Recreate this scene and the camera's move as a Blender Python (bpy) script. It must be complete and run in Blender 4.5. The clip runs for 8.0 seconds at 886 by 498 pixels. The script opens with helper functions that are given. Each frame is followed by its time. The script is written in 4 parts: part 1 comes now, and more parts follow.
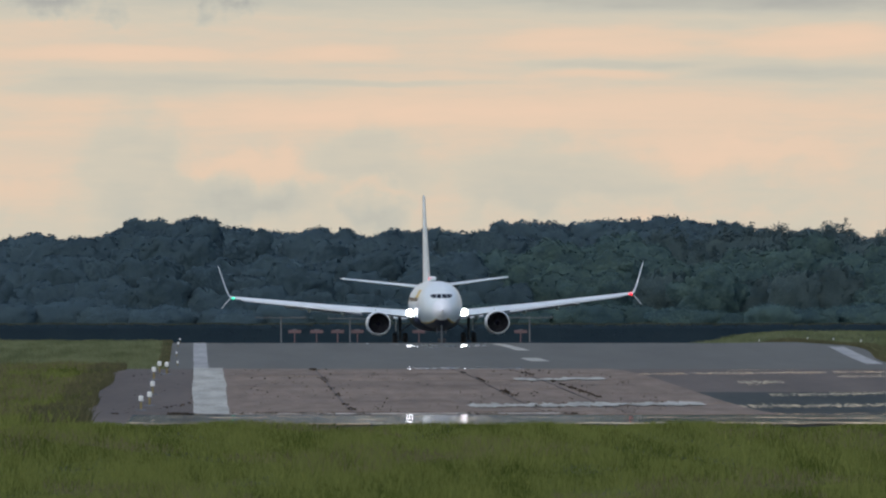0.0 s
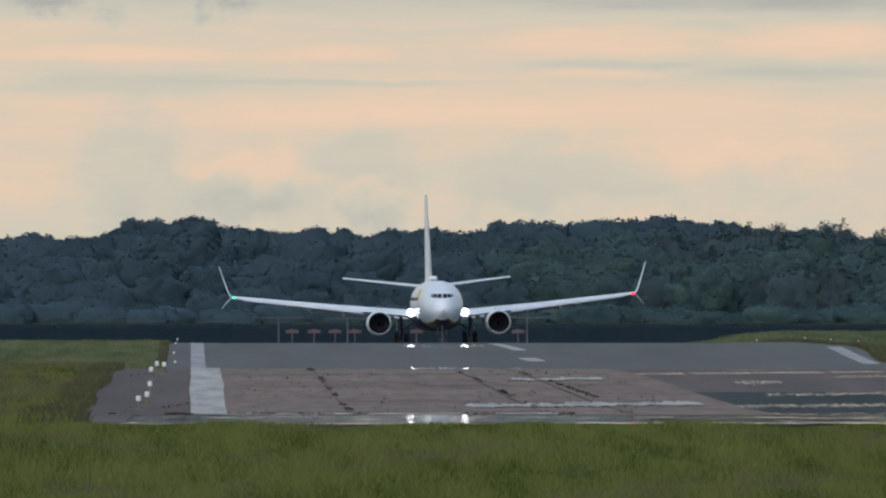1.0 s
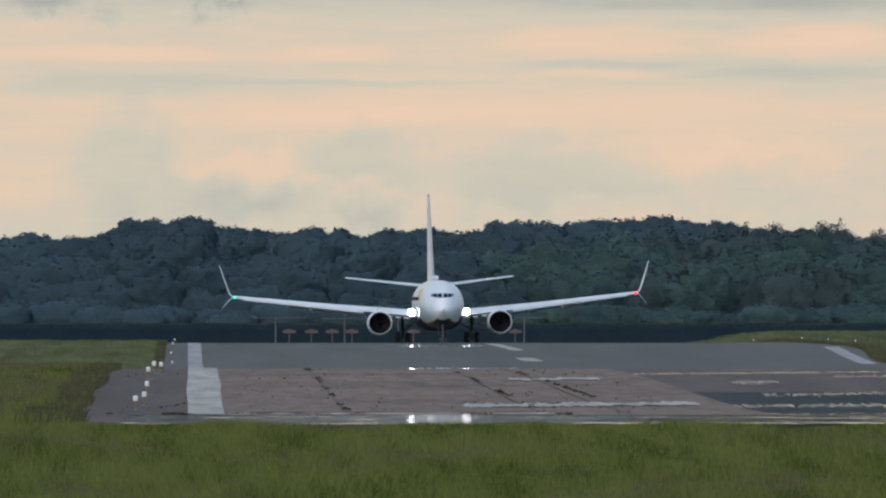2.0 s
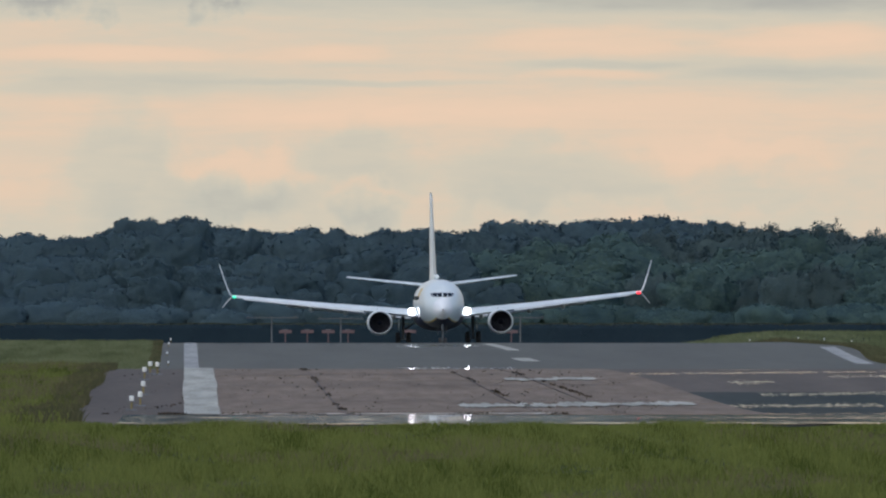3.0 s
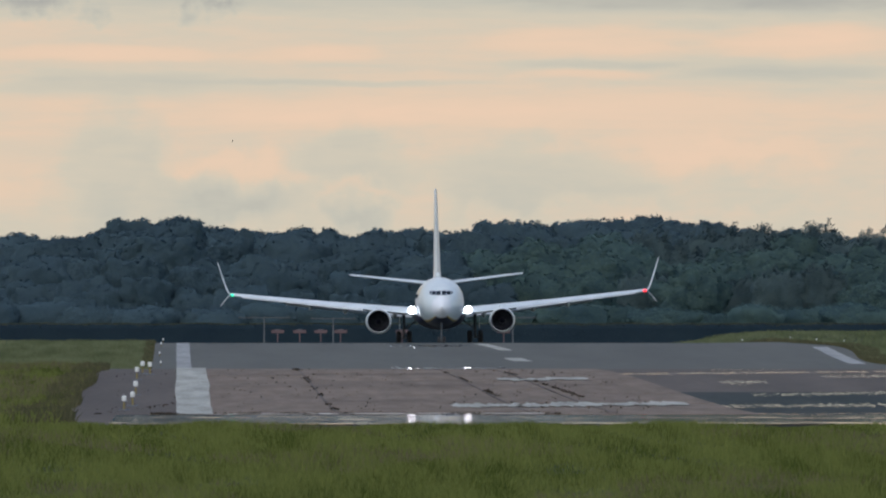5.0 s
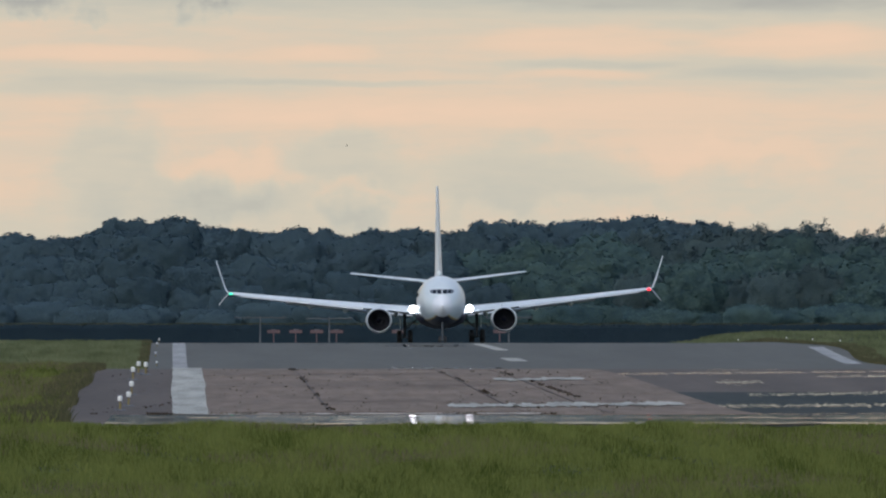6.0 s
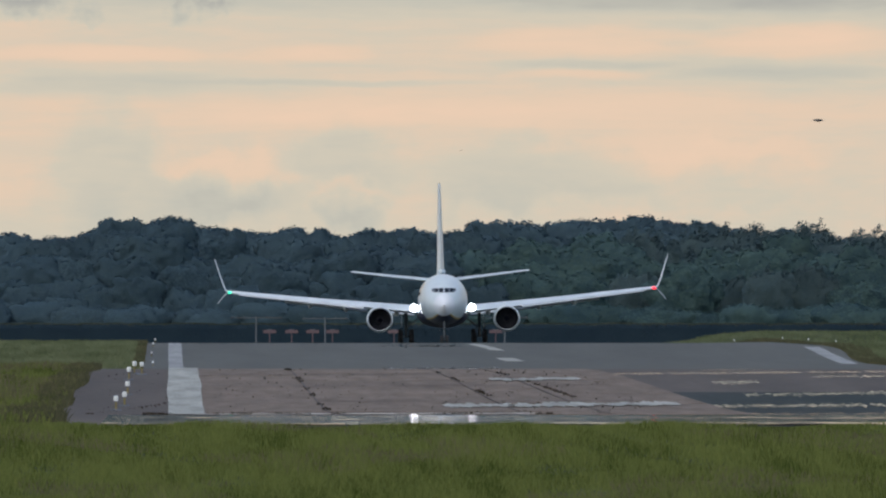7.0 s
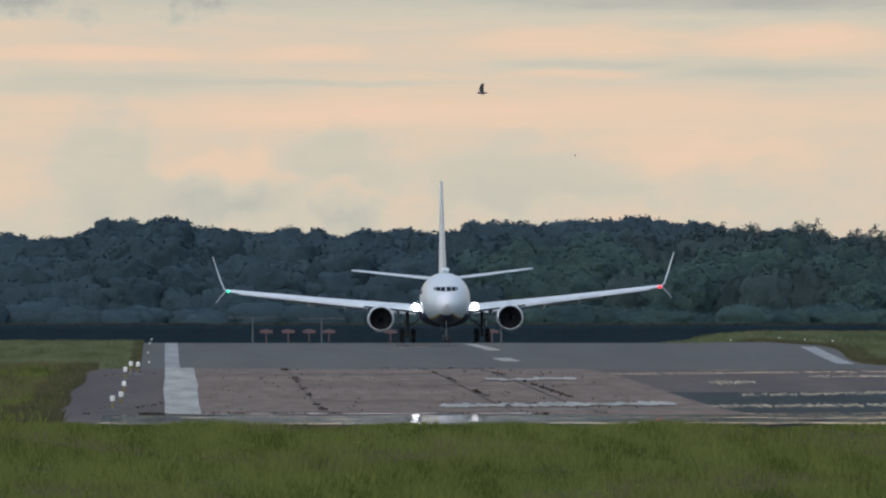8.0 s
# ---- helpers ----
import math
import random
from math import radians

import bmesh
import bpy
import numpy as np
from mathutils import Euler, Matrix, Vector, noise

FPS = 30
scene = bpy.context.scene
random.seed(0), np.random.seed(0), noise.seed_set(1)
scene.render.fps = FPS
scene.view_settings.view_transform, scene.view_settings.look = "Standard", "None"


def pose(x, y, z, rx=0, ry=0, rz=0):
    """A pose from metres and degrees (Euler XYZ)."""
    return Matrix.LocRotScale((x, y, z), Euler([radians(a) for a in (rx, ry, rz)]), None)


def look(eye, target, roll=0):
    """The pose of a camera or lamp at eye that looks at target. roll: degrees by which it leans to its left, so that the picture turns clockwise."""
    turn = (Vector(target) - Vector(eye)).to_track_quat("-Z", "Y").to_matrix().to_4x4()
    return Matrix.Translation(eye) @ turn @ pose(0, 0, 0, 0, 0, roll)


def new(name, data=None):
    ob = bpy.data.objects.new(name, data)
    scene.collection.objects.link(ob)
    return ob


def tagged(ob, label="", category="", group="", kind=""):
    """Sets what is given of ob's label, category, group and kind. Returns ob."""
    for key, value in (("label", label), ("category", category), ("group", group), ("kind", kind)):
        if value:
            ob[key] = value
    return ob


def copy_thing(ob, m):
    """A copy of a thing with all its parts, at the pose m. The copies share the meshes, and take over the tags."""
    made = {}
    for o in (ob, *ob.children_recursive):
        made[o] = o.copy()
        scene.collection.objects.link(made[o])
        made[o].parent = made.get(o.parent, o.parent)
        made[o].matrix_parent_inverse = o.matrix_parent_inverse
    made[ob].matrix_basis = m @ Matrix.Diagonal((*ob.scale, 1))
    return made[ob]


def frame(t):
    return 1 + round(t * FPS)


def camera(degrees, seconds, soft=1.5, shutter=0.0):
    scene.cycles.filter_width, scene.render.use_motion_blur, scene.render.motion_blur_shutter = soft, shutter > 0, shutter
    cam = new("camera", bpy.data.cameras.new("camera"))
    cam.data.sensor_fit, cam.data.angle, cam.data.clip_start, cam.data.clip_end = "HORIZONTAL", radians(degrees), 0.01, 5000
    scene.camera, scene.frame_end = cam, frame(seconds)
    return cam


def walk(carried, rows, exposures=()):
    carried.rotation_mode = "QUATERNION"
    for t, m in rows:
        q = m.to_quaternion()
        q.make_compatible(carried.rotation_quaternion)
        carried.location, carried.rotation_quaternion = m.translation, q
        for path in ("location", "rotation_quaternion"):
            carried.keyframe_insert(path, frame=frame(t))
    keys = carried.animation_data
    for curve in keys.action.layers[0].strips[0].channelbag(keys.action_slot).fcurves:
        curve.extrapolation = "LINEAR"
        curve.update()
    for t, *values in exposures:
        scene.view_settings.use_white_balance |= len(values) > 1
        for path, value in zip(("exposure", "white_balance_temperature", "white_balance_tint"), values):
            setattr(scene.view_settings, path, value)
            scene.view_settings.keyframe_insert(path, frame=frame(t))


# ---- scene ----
from itertools import product

# ---------------------------------------------------------------- camera
EYE_Z = 3.6
FOCAL = 21100.0                     # focal length
cam = camera(math.degrees(2 * math.atan(784 / FOCAL)), 8.0, soft=2.2)
PAN = [(0.0, 1.2015), (0.5, 1.2065), (1.0, 1.2138), (1.5, 1.2195), (2.25, 1.2330), (3.0, 1.2465), (3.5, 1.2545),
       (4.0, 1.2645), (4.5, 1.2730), (5.25, 1.2880), (6.0, 1.3020), (6.5, 1.3130), (7.0, 1.3215), (7.5, 1.3330), (8.0, 1.3385)]
TILT = 0.1602
walk(cam, [(t, pose(0, 0, EYE_Z, 90 + TILT, 0, -a)) for t, a in PAN])

# ---------------------------------------------------------------- world and light
world = bpy.data.worlds.new("sky")
scene.world = world
world.use_nodes = True
wn = world.node_tree.nodes
sky = wn.new("ShaderNodeTexSky")
sky.sky_type = "NISHITA"
sky.sun_disc = False
sky.sun_elevation, sky.sun_rotation = radians(46), radians(200)
sky.air_density, sky.dust_density, sky.ozone_density = 1.0, 1.9, 1.6
wn["Background"].inputs["Strength"].default_value = 0.175
world.node_tree.links.new(sky.outputs[0], wn["Background"].inputs["Color"])
sun = new("sun", bpy.data.lights.new("sun", "SUN"))
sun.data.energy, sun.data.angle, sun.data.color = 0.84, radians(40), (1.0, 0.985, 0.97)
# the sun stands behind the camera and to the left, veiled by cloud
SUN_AZ, SUN_EL = radians(200), radians(46)
sun_dir = Vector((math.sin(SUN_AZ) * math.cos(SUN_EL), math.cos(SUN_AZ) * math.cos(SUN_EL), math.sin(SUN_EL)))
sun.matrix_world = look(sun_dir * 100, (0, 0, 0))
scene.view_settings.exposure = 0.0


# ---------------------------------------------------------------- materials
def srgb(r, g, b):
    return tuple((c / 12.92 if c <= 0.04045 else ((c + 0.055) / 1.055) ** 2.4) for c in (r / 255, g / 255, b / 255)) + (1,)


def material(name, a, b, rough=0.8, metal=0.0, scale=1.0, stretch=(1, 1, 1), fine=12.0, bump=0.0, vary=0.0, spec=0.5, dist=0.02):
    """Two-scale mottled surface between the colours a and b, in object space metres."""
    m = bpy.data.materials.new(name)
    m.use_nodes = True
    n, l = m.node_tree.nodes, m.node_tree.links
    p = n["Principled BSDF"]
    tc, mp = n.new("ShaderNodeTexCoord"), n.new("ShaderNodeMapping")
    mp.inputs["Scale"].default_value = stretch
    l.new(tc.outputs["Object"], mp.inputs[0])
    n1, n2 = n.new("ShaderNodeTexNoise"), n.new("ShaderNodeTexNoise")
    n1.inputs["Scale"].default_value, n1.inputs["Detail"].default_value = scale, 5
    n2.inputs["Scale"].default_value, n2.inputs["Detail"].default_value = scale * fine, 3
    l.new(mp.outputs[0], n1.inputs["Vector"]), l.new(mp.outputs[0], n2.inputs["Vector"])
    add = n.new("ShaderNodeMath")
    add.operation = "MULTIPLY_ADD"
    add.inputs[1].default_value = 0.4
    l.new(n2.outputs["Fac"], add.inputs[0]), l.new(n1.outputs["Fac"], add.inputs[2])
    ramp = n.new("ShaderNodeValToRGB")
    ramp.color_ramp.elements[0].position, ramp.color_ramp.elements[1].position = 0.48, 0.92
    ramp.color_ramp.elements[0].color, ramp.color_ramp.elements[1].color = (*a[:3], 1), (*b[:3], 1)
    l.new(add.outputs[0], ramp.inputs[0])
    out = ramp.outputs[0]
    if vary:
        info, hsv, mr = n.new("ShaderNodeObjectInfo"), n.new("ShaderNodeHueSaturation"), n.new("ShaderNodeMapRange")
        mr.inputs["To Min"].default_value, mr.inputs["To Max"].default_value = 1 - vary, 1 + vary
        l.new(info.outputs["Random"], mr.inputs["Value"])
        l.new(mr.outputs[0], hsv.inputs["Value"]), l.new(out, hsv.inputs["Color"])
        out = hsv.outputs[0]
    l.new(out, p.inputs["Base Color"])
    p.inputs["Roughness"].default_value, p.inputs["Metallic"].default_value = rough, metal
    p.inputs["Specular IOR Level"].default_value = spec
    if bump:
        bp = n.new("ShaderNodeBump")
        bp.inputs["Strength"].default_value, bp.inputs["Distance"].default_value = bump, dist
        l.new(n2.outputs["Fac"], bp.inputs["Height"]), l.new(bp.outputs[0], p.inputs["Normal"])
    return m


def leafy(name, a, b, rough=0.75, vary=0.25, through_light=0.12, stretch=(0.35, 0.35, 0.35), swing=1.0, each=0.35):
    """Foliage: every leaf differs a little, and every plant from its neighbours."""
    m = bpy.data.materials.new(name)
    m.use_nodes = True
    n, l = m.node_tree.nodes, m.node_tree.links
    p = n["Principled BSDF"]
    geo, info = n.new("ShaderNodeNewGeometry"), n.new("ShaderNodeObjectInfo")
    tc, ns = n.new("ShaderNodeTexCoord"), n.new("ShaderNodeTexNoise")
    mp, sw = n.new("ShaderNodeMapping"), n.new("ShaderNodeMath")
    mp.inputs["Scale"].default_value, ns.inputs["Scale"].default_value, ns.inputs["Detail"].default_value = stretch, 1.0, 4
    sw.operation, sw.inputs[1].default_value, sw.inputs[2].default_value = "MULTIPLY_ADD", swing, 0.5 - 0.5 * swing
    l.new(tc.outputs["Object"], mp.inputs[0]), l.new(mp.outputs[0], ns.inputs["Vector"]), l.new(ns.outputs["Fac"], sw.inputs[0])
    av = n.new("ShaderNodeMath")
    av.operation = "MULTIPLY_ADD"
    av.inputs[1].default_value = each
    l.new(geo.outputs["Random Per Island"], av.inputs[0]), l.new(sw.outputs[0], av.inputs[2])
    ramp = n.new("ShaderNodeValToRGB")
    ramp.color_ramp.elements[0].position, ramp.color_ramp.elements[1].position = 0.35, 1.0
    ramp.color_ramp.elements[0].color, ramp.color_ramp.elements[1].color = (*a, 1), (*b, 1)
    l.new(av.outputs[0], ramp.inputs[0])
    hsv, mr = n.new("ShaderNodeHueSaturation"), n.new("ShaderNodeMapRange")
    mr.inputs["To Min"].default_value, mr.inputs["To Max"].default_value = 1 - vary, 1 + vary
    l.new(info.outputs["Random"], mr.inputs["Value"])
    l.new(mr.outputs[0], hsv.inputs["Value"]), l.new(ramp.outputs[0], hsv.inputs["Color"])
    n.remove(p)
    df, tl, mx = n.new("ShaderNodeBsdfDiffuse"), n.new("ShaderNodeBsdfTranslucent"), n.new("ShaderNodeMixShader")
    df.inputs["Roughness"].default_value = rough
    mx.inputs[0].default_value = through_light
    l.new(hsv.outputs[0], df.inputs["Color"]), l.new(hsv.outputs[0], tl.inputs["Color"])
    l.new(df.outputs[0], mx.inputs[1]), l.new(tl.outputs[0], mx.inputs[2])
    l.new(mx.outputs[0], n["Material Output"].inputs[0])
    return m


def glow(name, colour, strength):
    m = bpy.data.materials.new(name)
    m.use_nodes = True
    p = m.node_tree.nodes["Principled BSDF"]
    p.inputs["Base Color"].default_value = (*colour, 1)
    p.inputs["Emission Color"].default_value = (*colour, 1)
    p.inputs["Emission Strength"].default_value = strength
    return m


GRASS_SOIL = material("grass_soil", (0.034, 0.050, 0.020), (0.066, 0.080, 0.036), 0.95, scale=0.12, stretch=(1, 0.35, 1), fine=20, spec=0.1)
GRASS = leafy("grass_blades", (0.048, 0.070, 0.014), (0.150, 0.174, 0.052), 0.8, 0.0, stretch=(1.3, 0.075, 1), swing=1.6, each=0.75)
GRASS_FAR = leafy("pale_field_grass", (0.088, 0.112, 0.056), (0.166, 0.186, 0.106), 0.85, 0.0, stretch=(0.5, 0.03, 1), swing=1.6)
GRASS_DRY = leafy("dry_grass", (0.098, 0.096, 0.052), (0.172, 0.154, 0.094), 0.85, 0.0)
ASPHALT = material("asphalt", (0.076, 0.079, 0.071), (0.098, 0.102, 0.091), 0.85, scale=0.25, stretch=(1, 0.08, 1), fine=9, bump=0.1, spec=0.3)
ASPHALT_DARK = material("old_asphalt", (0.060, 0.049, 0.040), (0.102, 0.083, 0.069), 0.8, scale=0.5, stretch=(1, 0.1, 1), fine=9, bump=0.1, spec=0.3)
CONCRETE = material("pink_concrete", (0.122, 0.093, 0.070), (0.198, 0.155, 0.120), 0.85, scale=2.0, stretch=(1, 0.12, 1), fine=8, bump=0.15, vary=0.07, spec=0.25)
# glossy dark surface of the sheets and flecks added to imitate mirage
MIRROR_FILM = material("wet_asphalt", (0.012, 0.016, 0.018), (0.03, 0.034, 0.036), 0.03, scale=0.6, stretch=(1, 0.2, 1), fine=10)
# dark teal reflection of the trees painted into the asphalt colour
MIRAGE_DARK = material("damp_asphalt", (0.016, 0.023, 0.021), (0.038, 0.044, 0.041), 0.75, scale=0.6, stretch=(1, 0.12, 1), fine=8, spec=0.15)
PAINT = material("worn_white_paint", (0.22, 0.222, 0.19), (0.43, 0.43, 0.38), 0.7, scale=1.4, stretch=(1, 0.12, 1), fine=8, spec=0.3)
# stripe paint greyed down, with the distance haze in its colour
PAINT_HAZED = material("faded_grey_paint", (0.20, 0.21, 0.21), (0.34, 0.35, 0.34), 0.75, scale=0.6, stretch=(1, 0.08, 1), fine=8, spec=0.2)
PAINT_OLD = material("old_cream_paint", (0.42, 0.40, 0.34), (0.78, 0.75, 0.66), 0.6, scale=2.2, stretch=(1, 0.1, 1), fine=5, spec=0.3)
TAR = material("joint_filler", (0.040, 0.034, 0.030), (0.085, 0.070, 0.062), 0.8, scale=2)
WHITE = material("white_aircraft_paint", (0.53, 0.595, 0.62), (0.61, 0.67, 0.69), 0.30, scale=0.7, fine=14)
GREY_PAINT = material("grey_aircraft_paint", (0.44, 0.48, 0.51), (0.54, 0.58, 0.61), 0.4, scale=1.2, fine=10)
RADOME = material("radome_paint", (0.60, 0.64, 0.68), (0.68, 0.71, 0.75), 0.3, scale=1.2, fine=10)
NAVY = material("navy_belly_paint", (0.012, 0.018, 0.045), (0.02, 0.028, 0.06), 0.35, scale=1)
GOLD = material("yellow_line_paint", (0.50, 0.34, 0.05), (0.60, 0.42, 0.08), 0.4, scale=1)
DARK_METAL = material("dark_metal", (0.012, 0.015, 0.034), (0.022, 0.027, 0.048), 0.5, 0.6, scale=3)
BLADE = material("fan_blade_metal", (0.018, 0.020, 0.028), (0.032, 0.035, 0.045), 0.55, 0.3, scale=3)
RUBBER = material("tyre_rubber", (0.012, 0.012, 0.013), (0.025, 0.025, 0.026), 0.85, scale=4)
PANE = material("cockpit_glass", (0.012, 0.014, 0.018), (0.02, 0.022, 0.027), 0.08, scale=1)
LAMP = glow("landing_light_glow", (0.93, 0.94, 1.0), 14)
LAMP_SMALL = glow("runway_turnoff_glow", (0.93, 0.95, 1.0), 2.5)
RED_GLOW = glow("red_light_glow", (1.0, 0.035, 0.05), 2.5)
GREEN_GLOW = glow("green_light_glow", (0.04, 0.7, 0.40), 1.6)
BEACON_GLOW = glow("beacon_glow", (1.0, 0.045, 0.03), 14)
BARK = material("bark", (0.022, 0.024, 0.024), (0.045, 0.045, 0.042), 0.9, scale=2, stretch=(1, 1, 0.2), bump=0.3)
# far foliage: distance haze put into the leaf colours as extra blue
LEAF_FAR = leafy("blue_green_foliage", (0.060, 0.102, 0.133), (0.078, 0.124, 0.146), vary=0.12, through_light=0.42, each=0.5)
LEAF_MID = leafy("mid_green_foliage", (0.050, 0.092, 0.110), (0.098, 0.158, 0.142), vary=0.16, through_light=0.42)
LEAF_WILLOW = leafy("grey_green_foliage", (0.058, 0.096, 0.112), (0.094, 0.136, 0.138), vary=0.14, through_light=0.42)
# the hedge leaves carry the same bluish haze in their colour
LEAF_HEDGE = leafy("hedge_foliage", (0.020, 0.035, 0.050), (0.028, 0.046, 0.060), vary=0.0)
# olive growth on the hedge, made paler to paint its top as lit
LEAF_LIT_TOP = leafy("hedge_top_growth", (0.048, 0.062, 0.050), (0.080, 0.092, 0.066), vary=0.0)
LIGHT_WHITE = material("white_light_housing", (0.62, 0.64, 0.62), (0.74, 0.76, 0.74), 0.5, scale=6)
YELLOW = material("yellow_stem_paint", (0.13, 0.10, 0.03), (0.19, 0.15, 0.045), 0.6, scale=6)
GALV = material("galvanised_steel", (0.080, 0.092, 0.104), (0.13, 0.142, 0.154), 0.5, 0.4, scale=4)
RED_PAINT = material("faded_red_paint", (0.085, 0.052, 0.058), (0.118, 0.072, 0.077), 0.6, scale=4)
FEATHER = material("dark_feathers", (0.05, 0.05, 0.052), (0.10, 0.098, 0.096), 0.8, scale=9)


# ---------------------------------------------------------------- building helpers
def mesh_of(name, bm, mat, smooth=False):
    me = bpy.data.meshes.new(name)
    bm.normal_update()
    bm.to_mesh(me)
    bm.free()
    me.materials.append(mat)
    if smooth:
        me.polygons.foreach_set("use_smooth", [True] * len(me.polygons))
        me.set_sharp_from_angle(angle=radians(40))
    return me


def part(name, bm, mat, parent=None, label="", smooth=False, m=None):
    ob = new(name, mesh_of(name, bm, mat, smooth))
    if parent is not None:
        ob.parent = parent
    if m is not None:
        ob.matrix_basis = m
    return tagged(ob, label)


def raw(name, verts, faces, mat, parent=None):
    """A large mesh straight from arrays of vertices and quads or triangles."""
    me = bpy.data.meshes.new(name)
    verts, faces = np.asarray(verts, dtype=np.float32), np.asarray(faces, dtype=np.int32)
    k = faces.shape[1]
    me.vertices.add(len(verts)), me.loops.add(faces.size), me.polygons.add(len(faces))
    me.vertices.foreach_set("co", verts.ravel())
    me.loops.foreach_set("vertex_index", faces.ravel())
    me.polygons.foreach_set("loop_start", np.arange(0, faces.size, k, dtype=np.int32))
    me.update(calc_edges=True)
    me.validate()
    me.materials.append(mat)
    ob = new(name, me)
    if parent is not None:
        ob.parent = parent
    return ob


def thing(name, label, category, group="", m=None, kind=""):
    ob = new(name)
    if m is not None:
        ob.matrix_basis = m
    return tagged(ob, label, category, group, kind)


def box(size, at=(0, 0, 0), bevel=0.0, bm=None, turn=None):
    own = bm is None
    bm = bm or bmesh.new()
    m = Matrix.Translation(at) @ (turn or Matrix()) @ Matrix.Diagonal((*size, 1))
    vs = bmesh.ops.create_cube(bm, size=1, matrix=m)["verts"]
    if bevel:
        bmesh.ops.bevel(bm, geom=list({e for v in vs for e in v.link_edges}), offset=bevel, segments=2, affect="EDGES")
    return bm


def rod(a, b, r0, r1=None, seg=10, bm=None):
    bm = bm or bmesh.new()
    a, b = Vector(a), Vector(b)
    turn = (b - a).to_track_quat("Z", "Y").to_matrix().to_4x4()
    bmesh.ops.create_cone(bm, cap_ends=True, segments=seg, radius1=r0, radius2=r0 if r1 is None else r1, depth=(b - a).length,
                          matrix=Matrix.Translation((a + b) / 2) @ turn)
    return bm


def loft(rings, closed=True, caps=True, bm=None):
    """Skin a row of rings, each a list of points."""
    bm = bm or bmesh.new()
    vs = [[bm.verts.new(p) for p in r] for r in rings]
    n = len(vs[0])
    for r, s in zip(vs, vs[1:]):
        for i in range(n if closed else n - 1):
            bm.faces.new((r[i], r[(i + 1) % n], s[(i + 1) % n], s[i]))
    if caps and closed:
        bm.faces.new(vs[0][::-1]), bm.faces.new(vs[-1])
    bmesh.ops.recalc_face_normals(bm, faces=bm.faces)
    return bm


def lathe(profile, seg=32, squash=1.0, at=(0, 0, 0), bm=None):
    """Turn (y, radius) points about the y axis; squash flattens the underside."""
    rings = []
    for y, r in profile:
        ring = []
        for i in range(seg):
            a = 2 * math.pi * i / seg
            z = math.sin(a) * r
            ring.append((at[0] + math.cos(a) * r, at[1] + y, at[2] + (z if z > 0 else z * squash)))
        rings.append(ring)
    return loft(rings, caps=False, bm=bm)


# ---------------------------------------------------------------- the lie of the land
# height of the ground along the runway: the raised pavement end, a dip, a crest, a hollow, a second crest, then level fields
KNOTS_Y = [-300, 60, 120, 160, 175, 190, 194.5, 206.5, 218.5, 250, 290, 360, 372, 400, 480, 600, 730, 800, 860, 880, 922, 1000, 1100, 1200, 1300, 6000]
KNOTS_Z = [-0.3, -0.1, 0.15, 0.70, 0.95, 1.19, 1.225, 1.170, 1.114, 0.60, 0.337, 0.92, 0.87, 0.55, -0.50, -1.95, -1.76, -1.45, -1.02, -0.95, -1.12, -1.75, -2.3, -2.75, -2.85, -2.85]


def slopes(xs, ys):
    h, d = np.diff(xs), np.diff(ys) / np.diff(xs)
    m = np.zeros(len(xs))
    for i in range(1, len(xs) - 1):
        if d[i - 1] * d[i] > 0:
            w1, w2 = 2 * h[i] + h[i - 1], h[i] + 2 * h[i - 1]
            m[i] = (w1 + w2) / (w1 / d[i - 1] + w2 / d[i])
    return m


KY, KZ = np.array(KNOTS_Y, float), np.array(KNOTS_Z, float)
KM = slopes(KY, KZ)


def land(y):
    y = np.asarray(y, float)
    i = np.clip(np.searchsorted(KY, y) - 1, 0, len(KY) - 2)
    h = KY[i + 1] - KY[i]
    t = (y - KY[i]) / h
    return ((2 * t**3 - 3 * t**2 + 1) * KZ[i] + (t**3 - 2 * t**2 + t) * h * KM[i]
            + (-2 * t**3 + 3 * t**2) * KZ[i + 1] + (t**3 - t**2) * h * KM[i + 1])


def smooth(a, b, v):
    t = np.clip((np.asarray(v, float) - a) / (b - a), 0, 1)
    return t * t * (3 - 2 * t)


def height(x, y):
    """Ground height: the land, and a low bank to the right of the runway beyond the crest."""
    bank = 0.75 * smooth(41.8, 45.6, x) * smooth(868, 915, y) * (1 - smooth(990, 1060, y))
    return land(y) + bank


YS = np.unique(np.concatenate([np.linspace(-300, 180, 13), np.linspace(180, 420, 121), np.linspace(420, 1020, 121), np.linspace(1020, 1300, 15), np.linspace(1300, 4600, 10)]))


def strip(name, x0, x1, y0, y1, lift, mat, nx=2, parent=None):
    """A sheet that follows the land; x0 and x1 are numbers or functions of y."""
    ys = np.unique(np.concatenate([[y0, y1], YS[(YS > y0) & (YS < y1)]]))
    f0, f1 = (x0 if callable(x0) else lambda y: x0), (x1 if callable(x1) else lambda y: x1)
    vs = [(f0(y) + (f1(y) - f0(y)) * i / (nx - 1), y) for y in ys for i in range(nx)]
    a = np.array(vs)
    z = height(a[:, 0], a[:, 1]) + lift
    fs = [(j * nx + i, j * nx + i + 1, (j + 1) * nx + i + 1, (j + 1) * nx + i) for j in range(len(ys) - 1) for i in range(nx - 1)]
    return raw(name, np.column_stack([a, z]), fs, mat, parent)


# ground: one sheet to the horizon
gx = np.concatenate([np.linspace(-2600, -40, 8), np.linspace(-30, 30, 7), np.linspace(36, 70, 18), np.linspace(90, 2600, 8)])
gv = np.array([(x, y) for y in YS for x in gx])
gn = len(gx)
gf = [(j * gn + i, j * gn + i + 1, (j + 1) * gn + i + 1, (j + 1) * gn + i) for j in range(len(YS) - 1) for i in range(gn - 1)]
